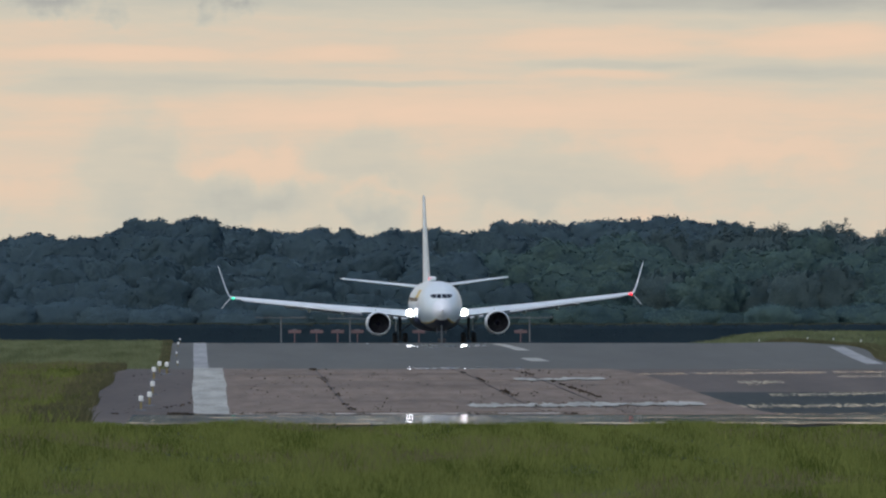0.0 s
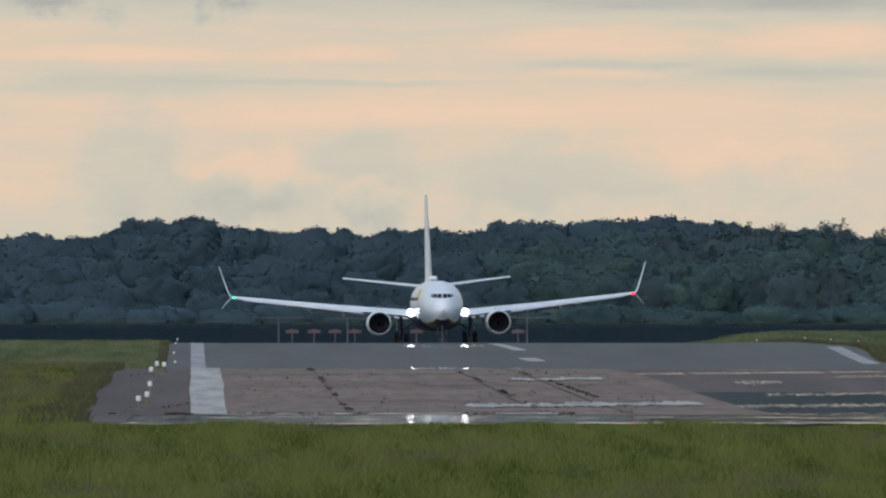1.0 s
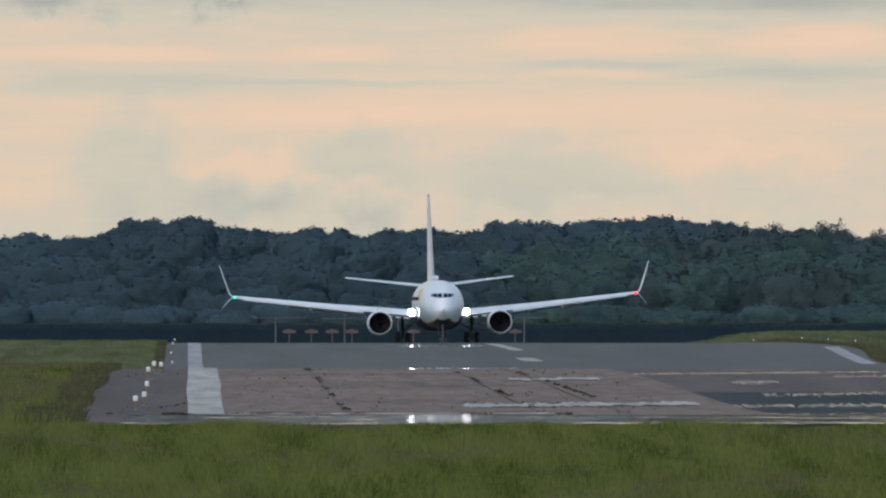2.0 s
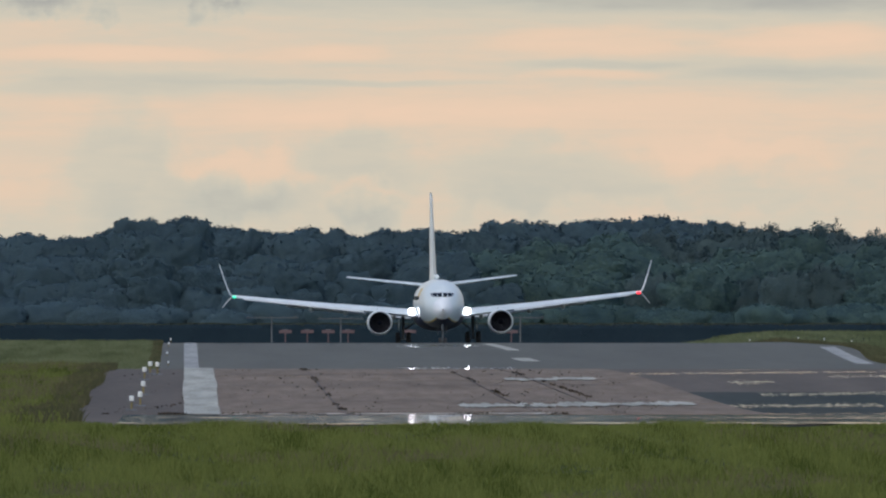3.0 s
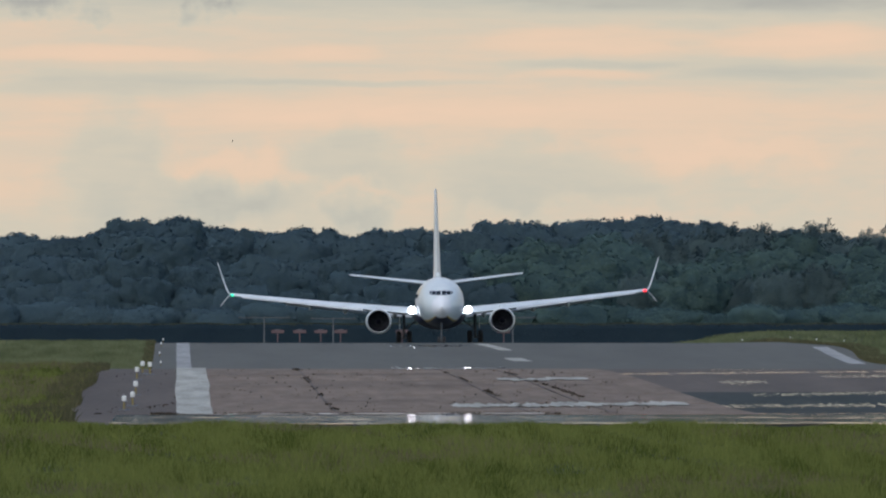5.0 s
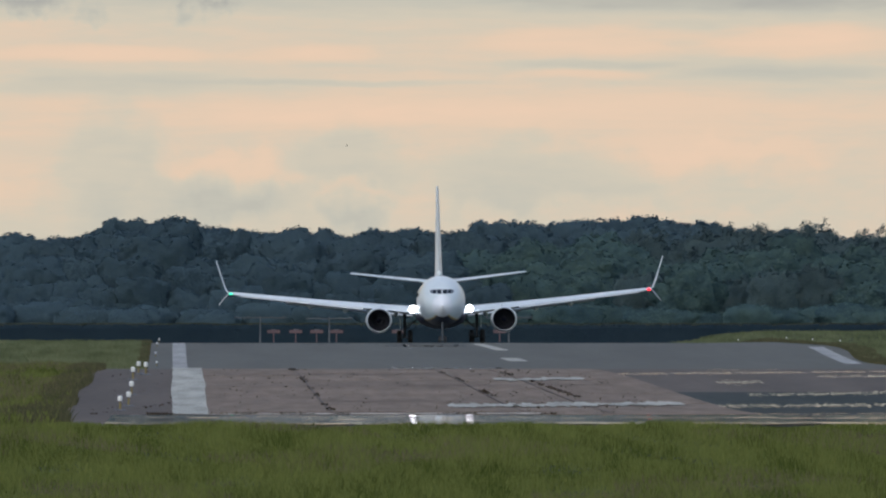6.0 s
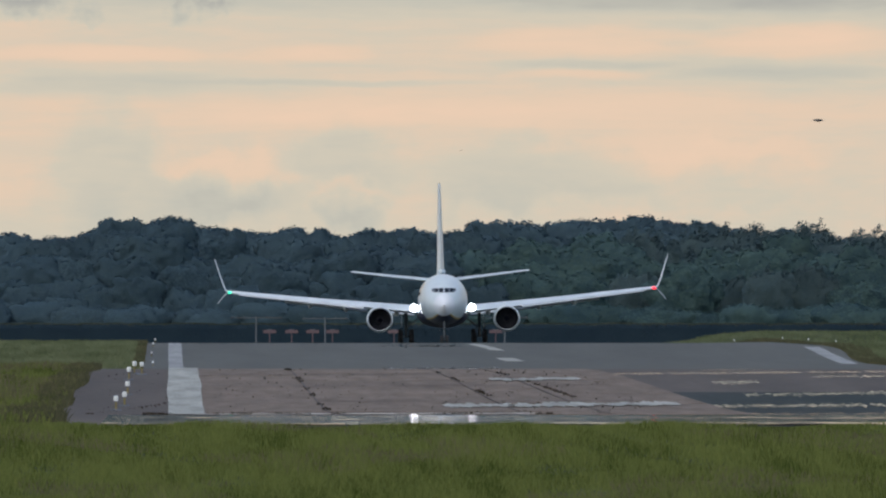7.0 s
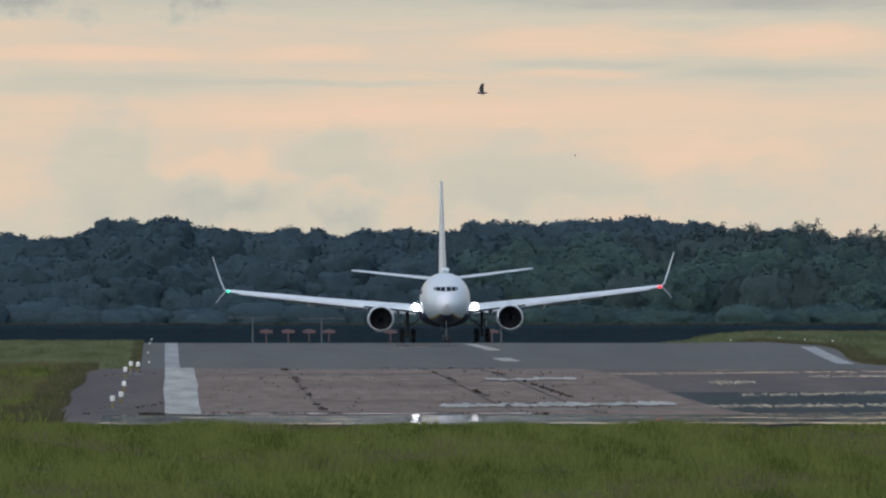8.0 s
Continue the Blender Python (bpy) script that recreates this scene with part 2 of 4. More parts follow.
ground = raw("ground", np.column_stack([gv, height(gv[:, 0], gv[:, 1])]), gf, GRASS_SOIL)
tagged(ground, "rolling mown airfield grassland reaching the horizon", "ground", kind="structure")


def right_edge(y):
    """The runway's far side bows out towards the crest and is cut off by the bank beyond."""
    return 47.0 - 2.2 * float(smooth(735, 765, y)) + 2.7 * float(smooth(765, 852, y)) - 7.6 * float(smooth(862, 905, y))


def left_edge(y):
    """The overrun's side towards the field, drawing in as it goes."""
    y = np.asarray(y, float)
    return np.where(y > 290, -2.80 + 0.0078 * (y - 290), -2.80 * y / 290)


runway = strip("runway", lambda y: -1.6 if y > 420 else float(left_edge(min(y, 366))) - 0.1, right_edge, 194, 1010, 0.03, ASPHALT, nx=9)
tagged(runway, "grey asphalt runway rolling over a low crest", "runway", kind="structure")
apron = strip("pavement_old_asphalt", lambda y: float(left_edge(y)), 47, 195, 366, 0.036, ASPHALT_DARK, nx=9)
tagged(apron, "worn brownish asphalt overrun before the runway", "pavement", kind="structure")
def rippled_film(name, label, x0, x1, y0, y1, lift, slope, seed):
    """A rippled mirror sheet across the view, added in place of heat mirage."""
    xs, ys = np.arange(x0, x1, 0.07), np.arange(y0, y1, 0.35)
    gx2, gy2 = np.meshgrid(xs, ys)
    ph = 1.3 * np.sin(gx2 * 0.31 + seed) + 0.8 * np.sin(gx2 * 0.93 + 2 * seed) + 0.7 * np.sin(gx2 * 3.1 + gy2 * 0.5) + 0.4 * np.sin(gx2 * 8.3 - gy2 * 0.9)
    z = slope * 6.2 / 6.28 * np.sin(gy2 * 6.28 / 6.2 + ph) + slope * 0.5 * 2.9 / 6.28 * np.sin(gy2 * 6.28 / 2.9 - 1.6 * ph + 1.0)
    fine = np.random.default_rng(seed).normal(size=gx2.shape)
    fine = (fine + np.roll(fine, 1, 0) + np.roll(fine, 1, 1) + np.roll(fine, -1, 0)) / 4
    z = z + fine * slope * 0.30 + height(gx2, gy2) + lift
    n0, n1 = gx2.shape
    i, j = np.meshgrid(np.arange(n0 - 1), np.arange(n1 - 1), indexing="ij")
    a = (i * n1 + j).ravel()
    ob = raw(name, np.column_stack([gx2.ravel(), gy2.ravel(), z.ravel()]), np.column_stack([a, a + 1, a + n1 + 1, a + n1]), MIRROR_FILM)
    ob.data.polygons.foreach_set("use_smooth", [True] * len(ob.data.polygons))
    return tagged(ob, label, "water", kind="structure")


# added mirror in place of mirage: reflects trees, sky and lamps
rippled_film("water_film_edge", "rippled mirror film added for the mirage at the pavement end", -1.1, 13.6, 195.0, 219.0, 0.056, 0.0017, 4)
# overrun side coloured dark in place of the mirage that lies there
mirage_side = strip("pavement_damp", lambda y: 11.5 + (y - 288) * 0.045, 30, 287.6, 322, 0.041, MIRAGE_DARK, nx=5)
tagged(mirage_side, "asphalt on the side of the overrun, darkened for the mirage of the trees", "pavement", kind="structure")


# ---------------------------------------------------------------- sky backdrop
def cloud_material():
    m = bpy.data.materials.new("evening_cloud")
    m.use_nodes = True
    n, l = m.node_tree.nodes, m.node_tree.links
    n.remove(n["Principled BSDF"])
    em = n.new("ShaderNodeEmission")
    l.new(em.outputs[0], n["Material Output"].inputs[0])
    tc = n.new("ShaderNodeTexCoord")

    def noise_of(sx, sz, detail, rough=0.5, off=0.0, warp=0.0):
        mp, ns = n.new("ShaderNodeMapping"), n.new("ShaderNodeTexNoise")
        mp.inputs["Scale"].default_value, mp.inputs["Location"].default_value = (sx, 0, sz), (off, 0, off * 0.7)
        ns.inputs["Scale"].default_value, ns.inputs["Detail"].default_value, ns.inputs["Roughness"].default_value = 1.0, detail, rough
        ns.inputs["Distortion"].default_value = warp
        l.new(tc.outputs["Object"], mp.inputs[0]), l.new(mp.outputs[0], ns.inputs["Vector"])
        return ns.outputs["Fac"]

    def calc(op, a, b):
        k = n.new("ShaderNodeMath")
        k.operation = op
        for s, v in zip(k.inputs, (a, b)):
            if isinstance(v, (int, float)):
                s.default_value = v
            else:
                l.new(v, s)
        return k.outputs[0]

    def ramp(v, *stops):
        r = n.new("ShaderNodeValToRGB")
        while len(r.color_ramp.elements) < len(stops):
            r.color_ramp.elements.new(0.5)
        for e, (p, c) in zip(r.color_ramp.elements, stops):
            e.position, e.color = p, c
        l.new(v, r.inputs[0])
        return r.outputs[0]

    sep = n.new("ShaderNodeSeparateXYZ")
    l.new(tc.outputs["Object"], sep.inputs[0])
    g = lambda v: (v, v, v, 1)
    def swing(v, k):
        return calc("MULTIPLY", calc("SUBTRACT", v, 0.5), k)

    streak = noise_of(0.0065, 0.070, 5, 0.55, 3.1, 0.5)
    billow = noise_of(0.016, 0.028, 6, 0.50, 13.7, 0.5)
    fine = noise_of(0.045, 0.20, 4, 0.6, 5.7, 0.3)
    up = calc("DIVIDE", sep.outputs["Z"], 105.0)
    rise = ramp(up, (0.30, g(0)), (0.62, g(1)))
    mix = n.new("ShaderNodeMix")
    l.new(rise, mix.inputs[0]), l.new(swing(billow, 0.50), mix.inputs[2]), l.new(swing(streak, 0.50), mix.inputs[3])
    band = ramp(up, (0.0, g(0.47)), (0.24, g(0.52)), (0.45, g(0.59)), (0.60, g(0.63)), (0.70, g(0.55)), (0.82, g(0.58)), (0.93, g(0.50)), (1.0, g(0.40)))
    v = calc("ADD", calc("ADD", mix.outputs[0], swing(fine, 0.18)), band)

    # single clouds: level bands above, heaps below; each has a ragged edge
    def ragged(scale, detail, ax, az):
        w, sc = n.new("ShaderNodeTexNoise"), n.new("ShaderNodeVectorMath")
        flat = n.new("ShaderNodeMapping")
        flat.inputs["Scale"].default_value = (scale * (0.3 if az < 10 else 1), 0, scale)
        w.inputs["Scale"].default_value, w.inputs["Detail"].default_value = 1.0, detail
        l.new(tc.outputs["Object"], flat.inputs[0]), l.new(flat.outputs[0], w.inputs["Vector"])
        sc.operation = "MULTIPLY_ADD"
        sc.inputs[1].default_value, sc.inputs[2].default_value = (ax, 0, az), (-ax / 2, 0, -az / 2)
        l.new(w.outputs["Color"], sc.inputs[0])
        ad = n.new("ShaderNodeVectorMath")
        l.new(tc.outputs["Object"], ad.inputs[0]), l.new(sc.outputs[0], ad.inputs[1])
        return ad.outputs[0]

    def clouds(where, rows, edge):
        total = None
        for x, z, rx, rz, k in rows:
            mp, gr = n.new("ShaderNodeMapping"), n.new("ShaderNodeTexGradient")
            gr.gradient_type = "SPHERICAL"
            mp.inputs["Scale"].default_value = (1 / rx, 0, 1 / rz)
            mp.inputs["Location"].default_value = (-x / rx, 0, -z / rz)
            l.new(where, mp.inputs[0]), l.new(mp.outputs[0], gr.inputs[0])
            mr = n.new("ShaderNodeMapRange")
            mr.interpolation_type = "SMOOTHSTEP"
            mr.inputs["From Max"].default_value, mr.inputs["To Max"].default_value = edge, k
            l.new(gr.outputs["Fac"], mr.inputs["Value"])
            total = mr.outputs[0] if total is None else calc("ADD", total, mr.outputs[0])
        return total

    bands = clouds(ragged(0.10, 4, 26, 5), ((-24, 86, 60, 4.5, 0.20), (52, 86, 30, 5, 0.17), (-28, 75, 62, 6.5, -0.16), (60, 75.5, 80, 1.8, -0.14), (70, 64, 90, 8, 0.17), (150, 91, 60, 8, 0.20),
                                            (225, 91, 48, 9, 0.25), (150, 82.5, 60, 2.2, -0.15), (150, 79, 42, 2.6, 0.14), (222, 79, 55, 4, -0.17), (165, 66, 110, 10, 0.14), (190, 104, 120, 5.5, -0.18),
                                            (30, 100, 40, 5, 0.05)), 0.8)
    heaps = clouds(ragged(0.055, 7, 30, 30), ((-22, 46, 30, 30, -0.15), (-62, 34, 18, 14, 0.08), (-2, 47, 13, 9, 0.10), (24, 43, 30, 10, 0.14), (22, 34, 30, 13, -0.22), (62, 48, 28, 18, -0.14), (66, 36, 18, 8, 0.14),
                                              (66, 30, 17, 9, -0.20), (125, 43, 65, 18, -0.13), (205, 51, 50, 8, 0.10), (190, 36, 60, 9, -0.07), (120, 29, 30, 6, 0.05)), 0.7)
    shreds = clouds(ragged(0.22, 3, 12, 12), ((-52, 104, 20, 7, -0.24), (-29, 100, 8, 6, -0.18), (4, 101, 5.5, 7, -0.18), (16, 102.5, 11, 5, -0.20)), 0.9)
    v = calc("ADD", calc("ADD", v, bands), calc("ADD", heaps, shreds))
    col = ramp(v, (0.10, srgb(172, 172, 168)), (0.34, srgb(200, 197, 184)), (0.50, srgb(213, 204, 186)), (0.66, srgb(231, 206, 182)), (0.86, srgb(241, 209, 183)))
    l.new(col, em.inputs["Color"])
    em.inputs["Strength"].default_value = 0.97
    return m


bm = bmesh.new()
arc = [(math.sin(a) * 4300, math.cos(a) * 4300) for a in np.linspace(-0.55, 0.62, 25)]
loft([[(x, y, -30) for x, y in arc], [(x, y, 900) for x, y in arc]], closed=False, bm=bm)
backdrop = part("backdrop", bm, cloud_material())
tagged(backdrop, "evening sky of peach and grey layered clouds", "sky", kind="structure")


# ---------------------------------------------------------------- the aircraft
# local space: nose towards -y, wheels on z = 0, main wheels at y = 0
FUS = [(-17.6, 2.98, 0.06), (-17.45, 2.99, 0.30), (-17.1, 3.02, 0.60), (-16.5, 3.08, 0.94), (-15.7, 3.17, 1.27), (-14.7, 3.28, 1.56),
       (-13.4, 3.38, 1.78), (-11.8, 3.42, 1.87), (-9.5, 3.43, 1.88), (-2, 3.43, 1.88), (7.0, 3.43, 1.88), (9.5, 3.50, 1.80), (12.0, 3.68, 1.58),
       (15.0, 3.98, 1.22), (18.0, 4.32, 0.80), (20.5, 4.62, 0.42), (21.8, 4.78, 0.15)]
FY, FZ, FR = (np.array(c) for c in zip(*FUS))
SEAM_Y = [-17.6, -16.5, -13.0, -8.0, 4.0, 10.0, 15.0, 22.0]
SEAM_A = [-58, -52, -45, -41, -38, -12, 18, 40]      # degrees above level at which the belly colour begins


def skin(y, a, out=1.0):
    r, z = np.interp(y, FY, FR) * out, np.interp(y, FY, FZ)
    return (r * math.cos(a), y, z + r * 1.06 * math.sin(a))


def band(a_from, a_to, steps=12, out=1.0, ys=FY):
    rings = []
    for y in ys:
        lo, hi = radians(a_from(y)), radians(a_to(y))
        rings.append([skin(y, lo + (hi - lo) * i / steps, out) for i in range(steps + 1)])
    return loft(rings, closed=False)


def seam(y):
    return float(np.interp(y, SEAM_Y, SEAM_A))


def line(y):
    return float(np.interp(y, [-10, 4, 12], [5, 9, 20]))


def wheel(parent, x, y, z, r, w):
    hub = new("wheel")
    hub.parent = parent
    hub.matrix_basis = pose(x, y, z)
    prof = [(-w * 0.30, r * 0.52), (-w * 0.46, r * 0.60), (-w * 0.5, r * 0.82), (-w * 0.36, r * 0.97), (0, r), (w * 0.36, r * 0.97), (w * 0.5, r * 0.82), (w * 0.46, r * 0.60), (w * 0.30, r * 0.52)]
    turn = pose(0, 0, 0, 0, 0, 90)
    bm = lathe(prof, 28)
    bmesh.ops.transform(bm, matrix=turn, verts=bm.verts)
    part("tyre", bm, RUBBER, hub, "black rubber tyre", True)
    bm = lathe([(-w * 0.3, 0.02), (-w * 0.3, r * 0.2), (-w * 0.18, r * 0.3), (-w * 0.30, r * 0.52), (w * 0.30, r * 0.52), (w * 0.18, r * 0.3), (w * 0.3, r * 0.2), (w * 0.3, 0.02)], 20)
    bmesh.ops.transform(bm, matrix=turn, verts=bm.verts)
    part("rim", bm, GALV, hub, "dull grey rim", True)
    return hub


def section(x, le, chord, z, t, lean=0.0, n=9):
    """An aerofoil at span x: points round it, lean turns thickness from up to sideways."""
    top, low = [], []
    for i in range(n):
        u = i / (n - 1)
        th = t * (1.48 * math.sqrt(u) - 0.63 * u - 1.76 * u**2 + 1.42 * u**3 - 0.51 * u**4) * 1.0
        camber = 0.10 * t * math.sin(math.pi * u)
        top.append((u, camber + th * 0.62)), low.append((u, camber - th * 0.40))
    pts = top + low[::-1][1:-1]
    return [(x - math.sin(lean) * h, le + u * chord, z + math.cos(lean) * h) for u, h in pts]


def mirror_x(bm):
    bmesh.ops.transform(bm, matrix=Matrix.Diagonal((-1, 1, 1, 1)), verts=bm.verts)
    bmesh.ops.reverse_faces(bm, faces=bm.faces)
    return bm


def build_aircraft():
    jet = thing("airliner", "white twin-engined jet airliner with navy belly rolling on the runway", "airplane")
    part("fuselage", band(seam, lambda y: 180 - seam(y), 28), WHITE, jet, "white painted fuselage", True)
    part("belly", band(lambda y: 180 - seam(y) + line(y), lambda y: 360 + seam(y) - line(y), 16), NAVY, jet, "navy blue belly", True)
    for s in (0, 1):
        f = (lambda y: seam(y) - line(y), seam) if s else (lambda y: 180 - seam(y), lambda y: 180 - seam(y) + line(y))
        part("cheatline", band(*f, 2), GOLD, jet, "thin yellow line", True)
    part("radome", band(lambda y: 0, lambda y: 360, 28, 1.012, [-17.62, -17.45, -17.1, -16.72]), RADOME, jet, "pale blue-grey nose cone", True)
    # wing-to-body fairing
    rings = [[(math.cos(a) * 2.05 * k, y, 2.35 + math.sin(a) * 1.15 * k) for a in np.linspace(0, 2 * math.pi, 20, endpoint=False)]
             for y, k in ((-8.2, 0.45), (-6.8, 0.85), (-4, 1.0), (2, 1.0), (4.5, 0.85), (6.5, 0.4))]
    part("wing_fairing", loft(rings), NAVY, jet, "navy wing root fairing", True)
    # windscreen: panes cut by their outline as seen from ahead
    def nose_y(x, z):
        lo, hi = -17.6, -9.5
        for _ in range(30):
            y = (lo + hi) / 2
            rr, zc = np.interp(y, FY, FR), np.interp(y, FY, FZ)
            lo, hi = (lo, y) if (x / rr) ** 2 + ((z - zc) / (1.06 * rr)) ** 2 < 1 else (y, hi)
        return hi - 0.02
    for sgn, (x0, x1, za, zb) in product((1, -1), ((0.04, 0.40, 4.01, 4.36), (0.43, 0.76, 4.03, 4.35), (0.79, 0.91, 4.09, 4.32))):
        rings = []
        for x in np.linspace(x0, x1, 5):
            rings.append([(sgn * x, nose_y(x, z), z) for z in np.linspace(za, zb, 4)])
        part("windscreen_pane", loft(rings, closed=False), PANE, jet, "dark cockpit glass", True)
    # plain yellow shape on each side behind the cockpit, and the service doors
    for lo, hi in ((18, 40), (140, 162)):
        rings = [[skin(y, radians(a), 1.004) for a in np.linspace(lo, hi, 6)] for y in np.linspace(-11.6, -6.2, 6)]
        part("side_emblem", loft(rings, closed=False), GOLD, jet, "plain yellow painted emblem", True)
    for lo, hi in ((-8, 26), (154, 188)):
        rings = [[skin(y, radians(a), 1.003) for a in np.linspace(lo, hi, 6)] for y in (-13.1, -12.3)]
        part("cabin_door", loft(rings, closed=False), GREY_PAINT, jet, "pale grey outlined cabin door", True)
    # cabin windows
    me = None
    for s, y in product((1, -1), np.arange(-11.5, 12.0, 0.52)):
        a = radians(14)
        p = skin(y, a, 1.003)
        if me is None:
            bm = box((0.008, 0.24, 0.32), bevel=0.003)
            me = mesh_of("cabin_window", bm, PANE)
        w = new("cabin_window", me)
        w.parent = jet
        w.matrix_basis = pose(s * p[0], p[1], p[2], 0, -s * 14, 0)
    # wings, flaps, slats, winglets
    for s in (1, -1):
        side = lambda bm: bm if s > 0 else mirror_x(bm)
        secs = [section(1.2, -6.3, 7.9, 2.42, 1.35), section(3.0, -5.2, 6.7, 2.60, 1.25), section(5.0, -3.9, 5.3, 2.82, 1.10), section(9.0, -1.3, 3.9, 3.22, 0.92),
                section(13.0, 1.4, 2.7, 3.68, 0.72), section(16.2, 3.6, 1.75, 4.06, 0.52), section(16.9, 4.1, 1.55, 4.17, 0.40)]
        wing = part("wing", side(loft(secs)), WHITE, jet, "white swept wing", True)
        flaps = [section(2.2, 1.9, 1.5, 2.22, 0.5), section(4.2, 1.7, 1.4, 2.40, 0.46)]
        part("flap", side(loft(flaps)), GREY_PAINT, wing, "grey lowered flap", True)
        flaps = [section(5.9, 1.6, 1.15, 2.58, 0.46), section(12.4, 3.1, 0.85, 3.34, 0.34)]
        part("flap", side(loft(flaps)), GREY_PAINT, wing, "grey lowered flap", True)
        slat = [section(6.2, -3.35, 0.62, 2.80, 0.52), section(16.0, 3.25, 0.38, 3.95, 0.36)]
        part("slat", side(loft(slat)), GREY_PAINT, wing, "pale grey leading edge slat", True)
        for x, y, z in ((7.6, 1.0, 2.80), (10.4, 1.9, 3.12), (3.6, 1.0, 2.38)):
            bm = bmesh.new()
            bmesh.ops.create_uvsphere(bm, u_segments=12, v_segments=8, radius=1, matrix=Matrix.Translation((x, y, z)) @ Matrix.Diagonal((0.2, 1.5, 0.24, 1)))
            part("flap_fairing", side(bm), WHITE, wing, "", True)
        up = [section(16.9, 4.1, 1.55, 4.18, 0.26), section(17.12, 4.4, 1.35, 4.38, 0.24, 0.7), section(17.32, 4.8, 1.15, 4.85, 0.22, 1.15),
              section(17.62, 5.3, 0.85, 5.75, 0.19, 1.25), section(17.92, 5.85, 0.45, 6.72, 0.14, 1.25), section(17.96, 6.1, 0.2, 6.86, 0.08, 1.25)]
        part("winglet", side(loft(up)), WHITE, jet, "white upswept winglet", True)
        dn = [section(16.95, 4.5, 1.0, 4.14, 0.18, -0.5), section(17.35, 4.9, 0.7, 3.72, 0.15, -0.8), section(17.72, 5.4, 0.28, 3.27, 0.10, -0.8)]
        part("lower_winglet", side(loft(dn)), GREY_PAINT, jet, "grey lower winglet blade", True)
        bm = bmesh.new()
        bmesh.ops.create_uvsphere(bm, u_segments=12, v_segments=8, radius=0.11, matrix=Matrix.Translation((s * 16.75, 3.98, 4.16)) @ Matrix.Diagonal((1.4, 1, 1, 1)))
        part("navigation_light", bm, RED_GLOW if s > 0 else GREEN_GLOW, jet, "lit red wing-tip light" if s > 0 else "lit green wing-tip light", True)
        # engine
        eng = new("engine")
        eng.parent = jet
        eng.matrix_basis = pose(s * 4.95, 0, 1.93)
        tagged(eng, "white turbofan engine under the wing")
        part("cowling", lathe([(-8.72, 0.962), (-8.3, 1.01), (-7.6, 1.045), (-6.4, 1.04), (-5.2, 0.95), (-4.4, 0.86), (-4.4, 0.80)], 40, 0.95), WHITE, eng, "white engine cowling", True)
        part("inlet_lip", lathe([(-8.72, 0.964), (-8.84, 0.945), (-8.88, 0.920), (-8.84, 0.896), (-8.68, 0.880)], 40, 0.95), GREY_PAINT, eng, "pale grey inlet lip", True)
        part("inlet_duct", lathe([(-8.68, 0.880), (-8.2, 0.862), (-7.7, 0.855), (-7.2, 0.855)], 40, 0.95), DARK_METAL, eng, "dark inlet duct", True)
        part("core_nozzle", lathe([(-4.6, 0.72), (-3.8, 0.55), (-3.2, 0.42), (-2.6, 0.1)], 24), DARK_METAL, eng, "", True)
        fan = new("fan")
        fan.parent = jet
        fan.matrix_basis = pose(s * 4.95, -7.75, 1.93)
        FANS.append((fan, s * 4.95))
        ring = []
        for r, tw in ((0.22, 0.35), (0.5, 0.75), (0.80, 1.05)):
            u = Vector((1, 0, 0))
            v = Vector((0, 0, 1)) * math.sin(tw) * (0.5 + r * 0.5) * 0.14 + Vector((0, 1, 0)) * math.cos(tw) * 0.13
            n2 = u.cross(v).normalized() * 0.008
            ring.append([u * r - v + n2, u * r + v + n2, u * r + v - n2, u * r - v - n2])
        me = mesh_of("fan_blade", loft(ring), BLADE)
        for i in range(24):
            bl = new("fan_blade", me)
            bl.parent = fan
            bl.matrix_basis = pose(0, 0, 0, 0, i * 15, 0)
        part("spinner", lathe([(-0.42, 0.01), (-0.3, 0.09), (-0.1, 0.19), (0.1, 0.24), (0.12, 0.02)], 24), DARK_METAL, fan, "dark spinner cone", True)
        part("fan_backing", lathe([(-7.45, 0.86), (-7.44, 0.01)], 32, 0.95), DARK_METAL, eng)
        pyl = [[(s * 4.95 + dx, y, z) for dx, y, z in ((-0.16, -7.4, 2.98), (0.16, -7.4, 2.98), (0.2, -2.2, 2.7), (-0.2, -2.2, 2.7))],
               [(s * 4.95 + dx, y, z) for dx, y, z in ((-0.12, -6.4, 3.22), (0.12, -6.4, 3.22), (0.16, -2.0, 3.05), (-0.16, -2.0, 3.05))]]
        part("pylon", loft(pyl), WHITE, jet, "white engine pylon")
        # tailplane
        st = [section(0.5, 15.6, 4.2, 4.86, 0.60), section(3.5, 17.3, 2.7, 5.22, 0.46), section(7.0, 19.3, 1.25, 5.66, 0.28), section(7.2, 19.7, 0.8, 5.70, 0.08)]
        part("tailplane", side(loft(st)), WHITE, jet, "white tailplane", True)
        # landing lights in the wing root
        bm = bmesh.new()
        bmesh.ops.create_uvsphere(bm, u_segments=36, v_segments=20, radius=0.30, matrix=Matrix.Translation((s * 2.26, -6.0, 2.80)) @ Matrix.Diagonal((1, 0.5, 1, 1)))
        part("landing_light", bm, LAMP, jet, "blazing white landing light", True)
        bm = bmesh.new()
        bmesh.ops.create_uvsphere(bm, u_segments=12, v_segments=8, radius=0.06, matrix=Matrix.Translation((s * 1.66, -7.0, 2.80)) @ Matrix.Diagonal((1, 0.6, 1, 1)))
        part("turnoff_light", bm, LAMP_SMALL, jet, "small lit white lamp", True)
        # main gear
        gear = new("main_gear")
        gear.parent = jet
        gear.matrix_basis = pose(s * 2.88, 0, 0)
        part("strut", rod((0, 0, 0.56), (0, 0, 2.5), 0.11, 0.14), GALV, gear, "grey steel leg", True)
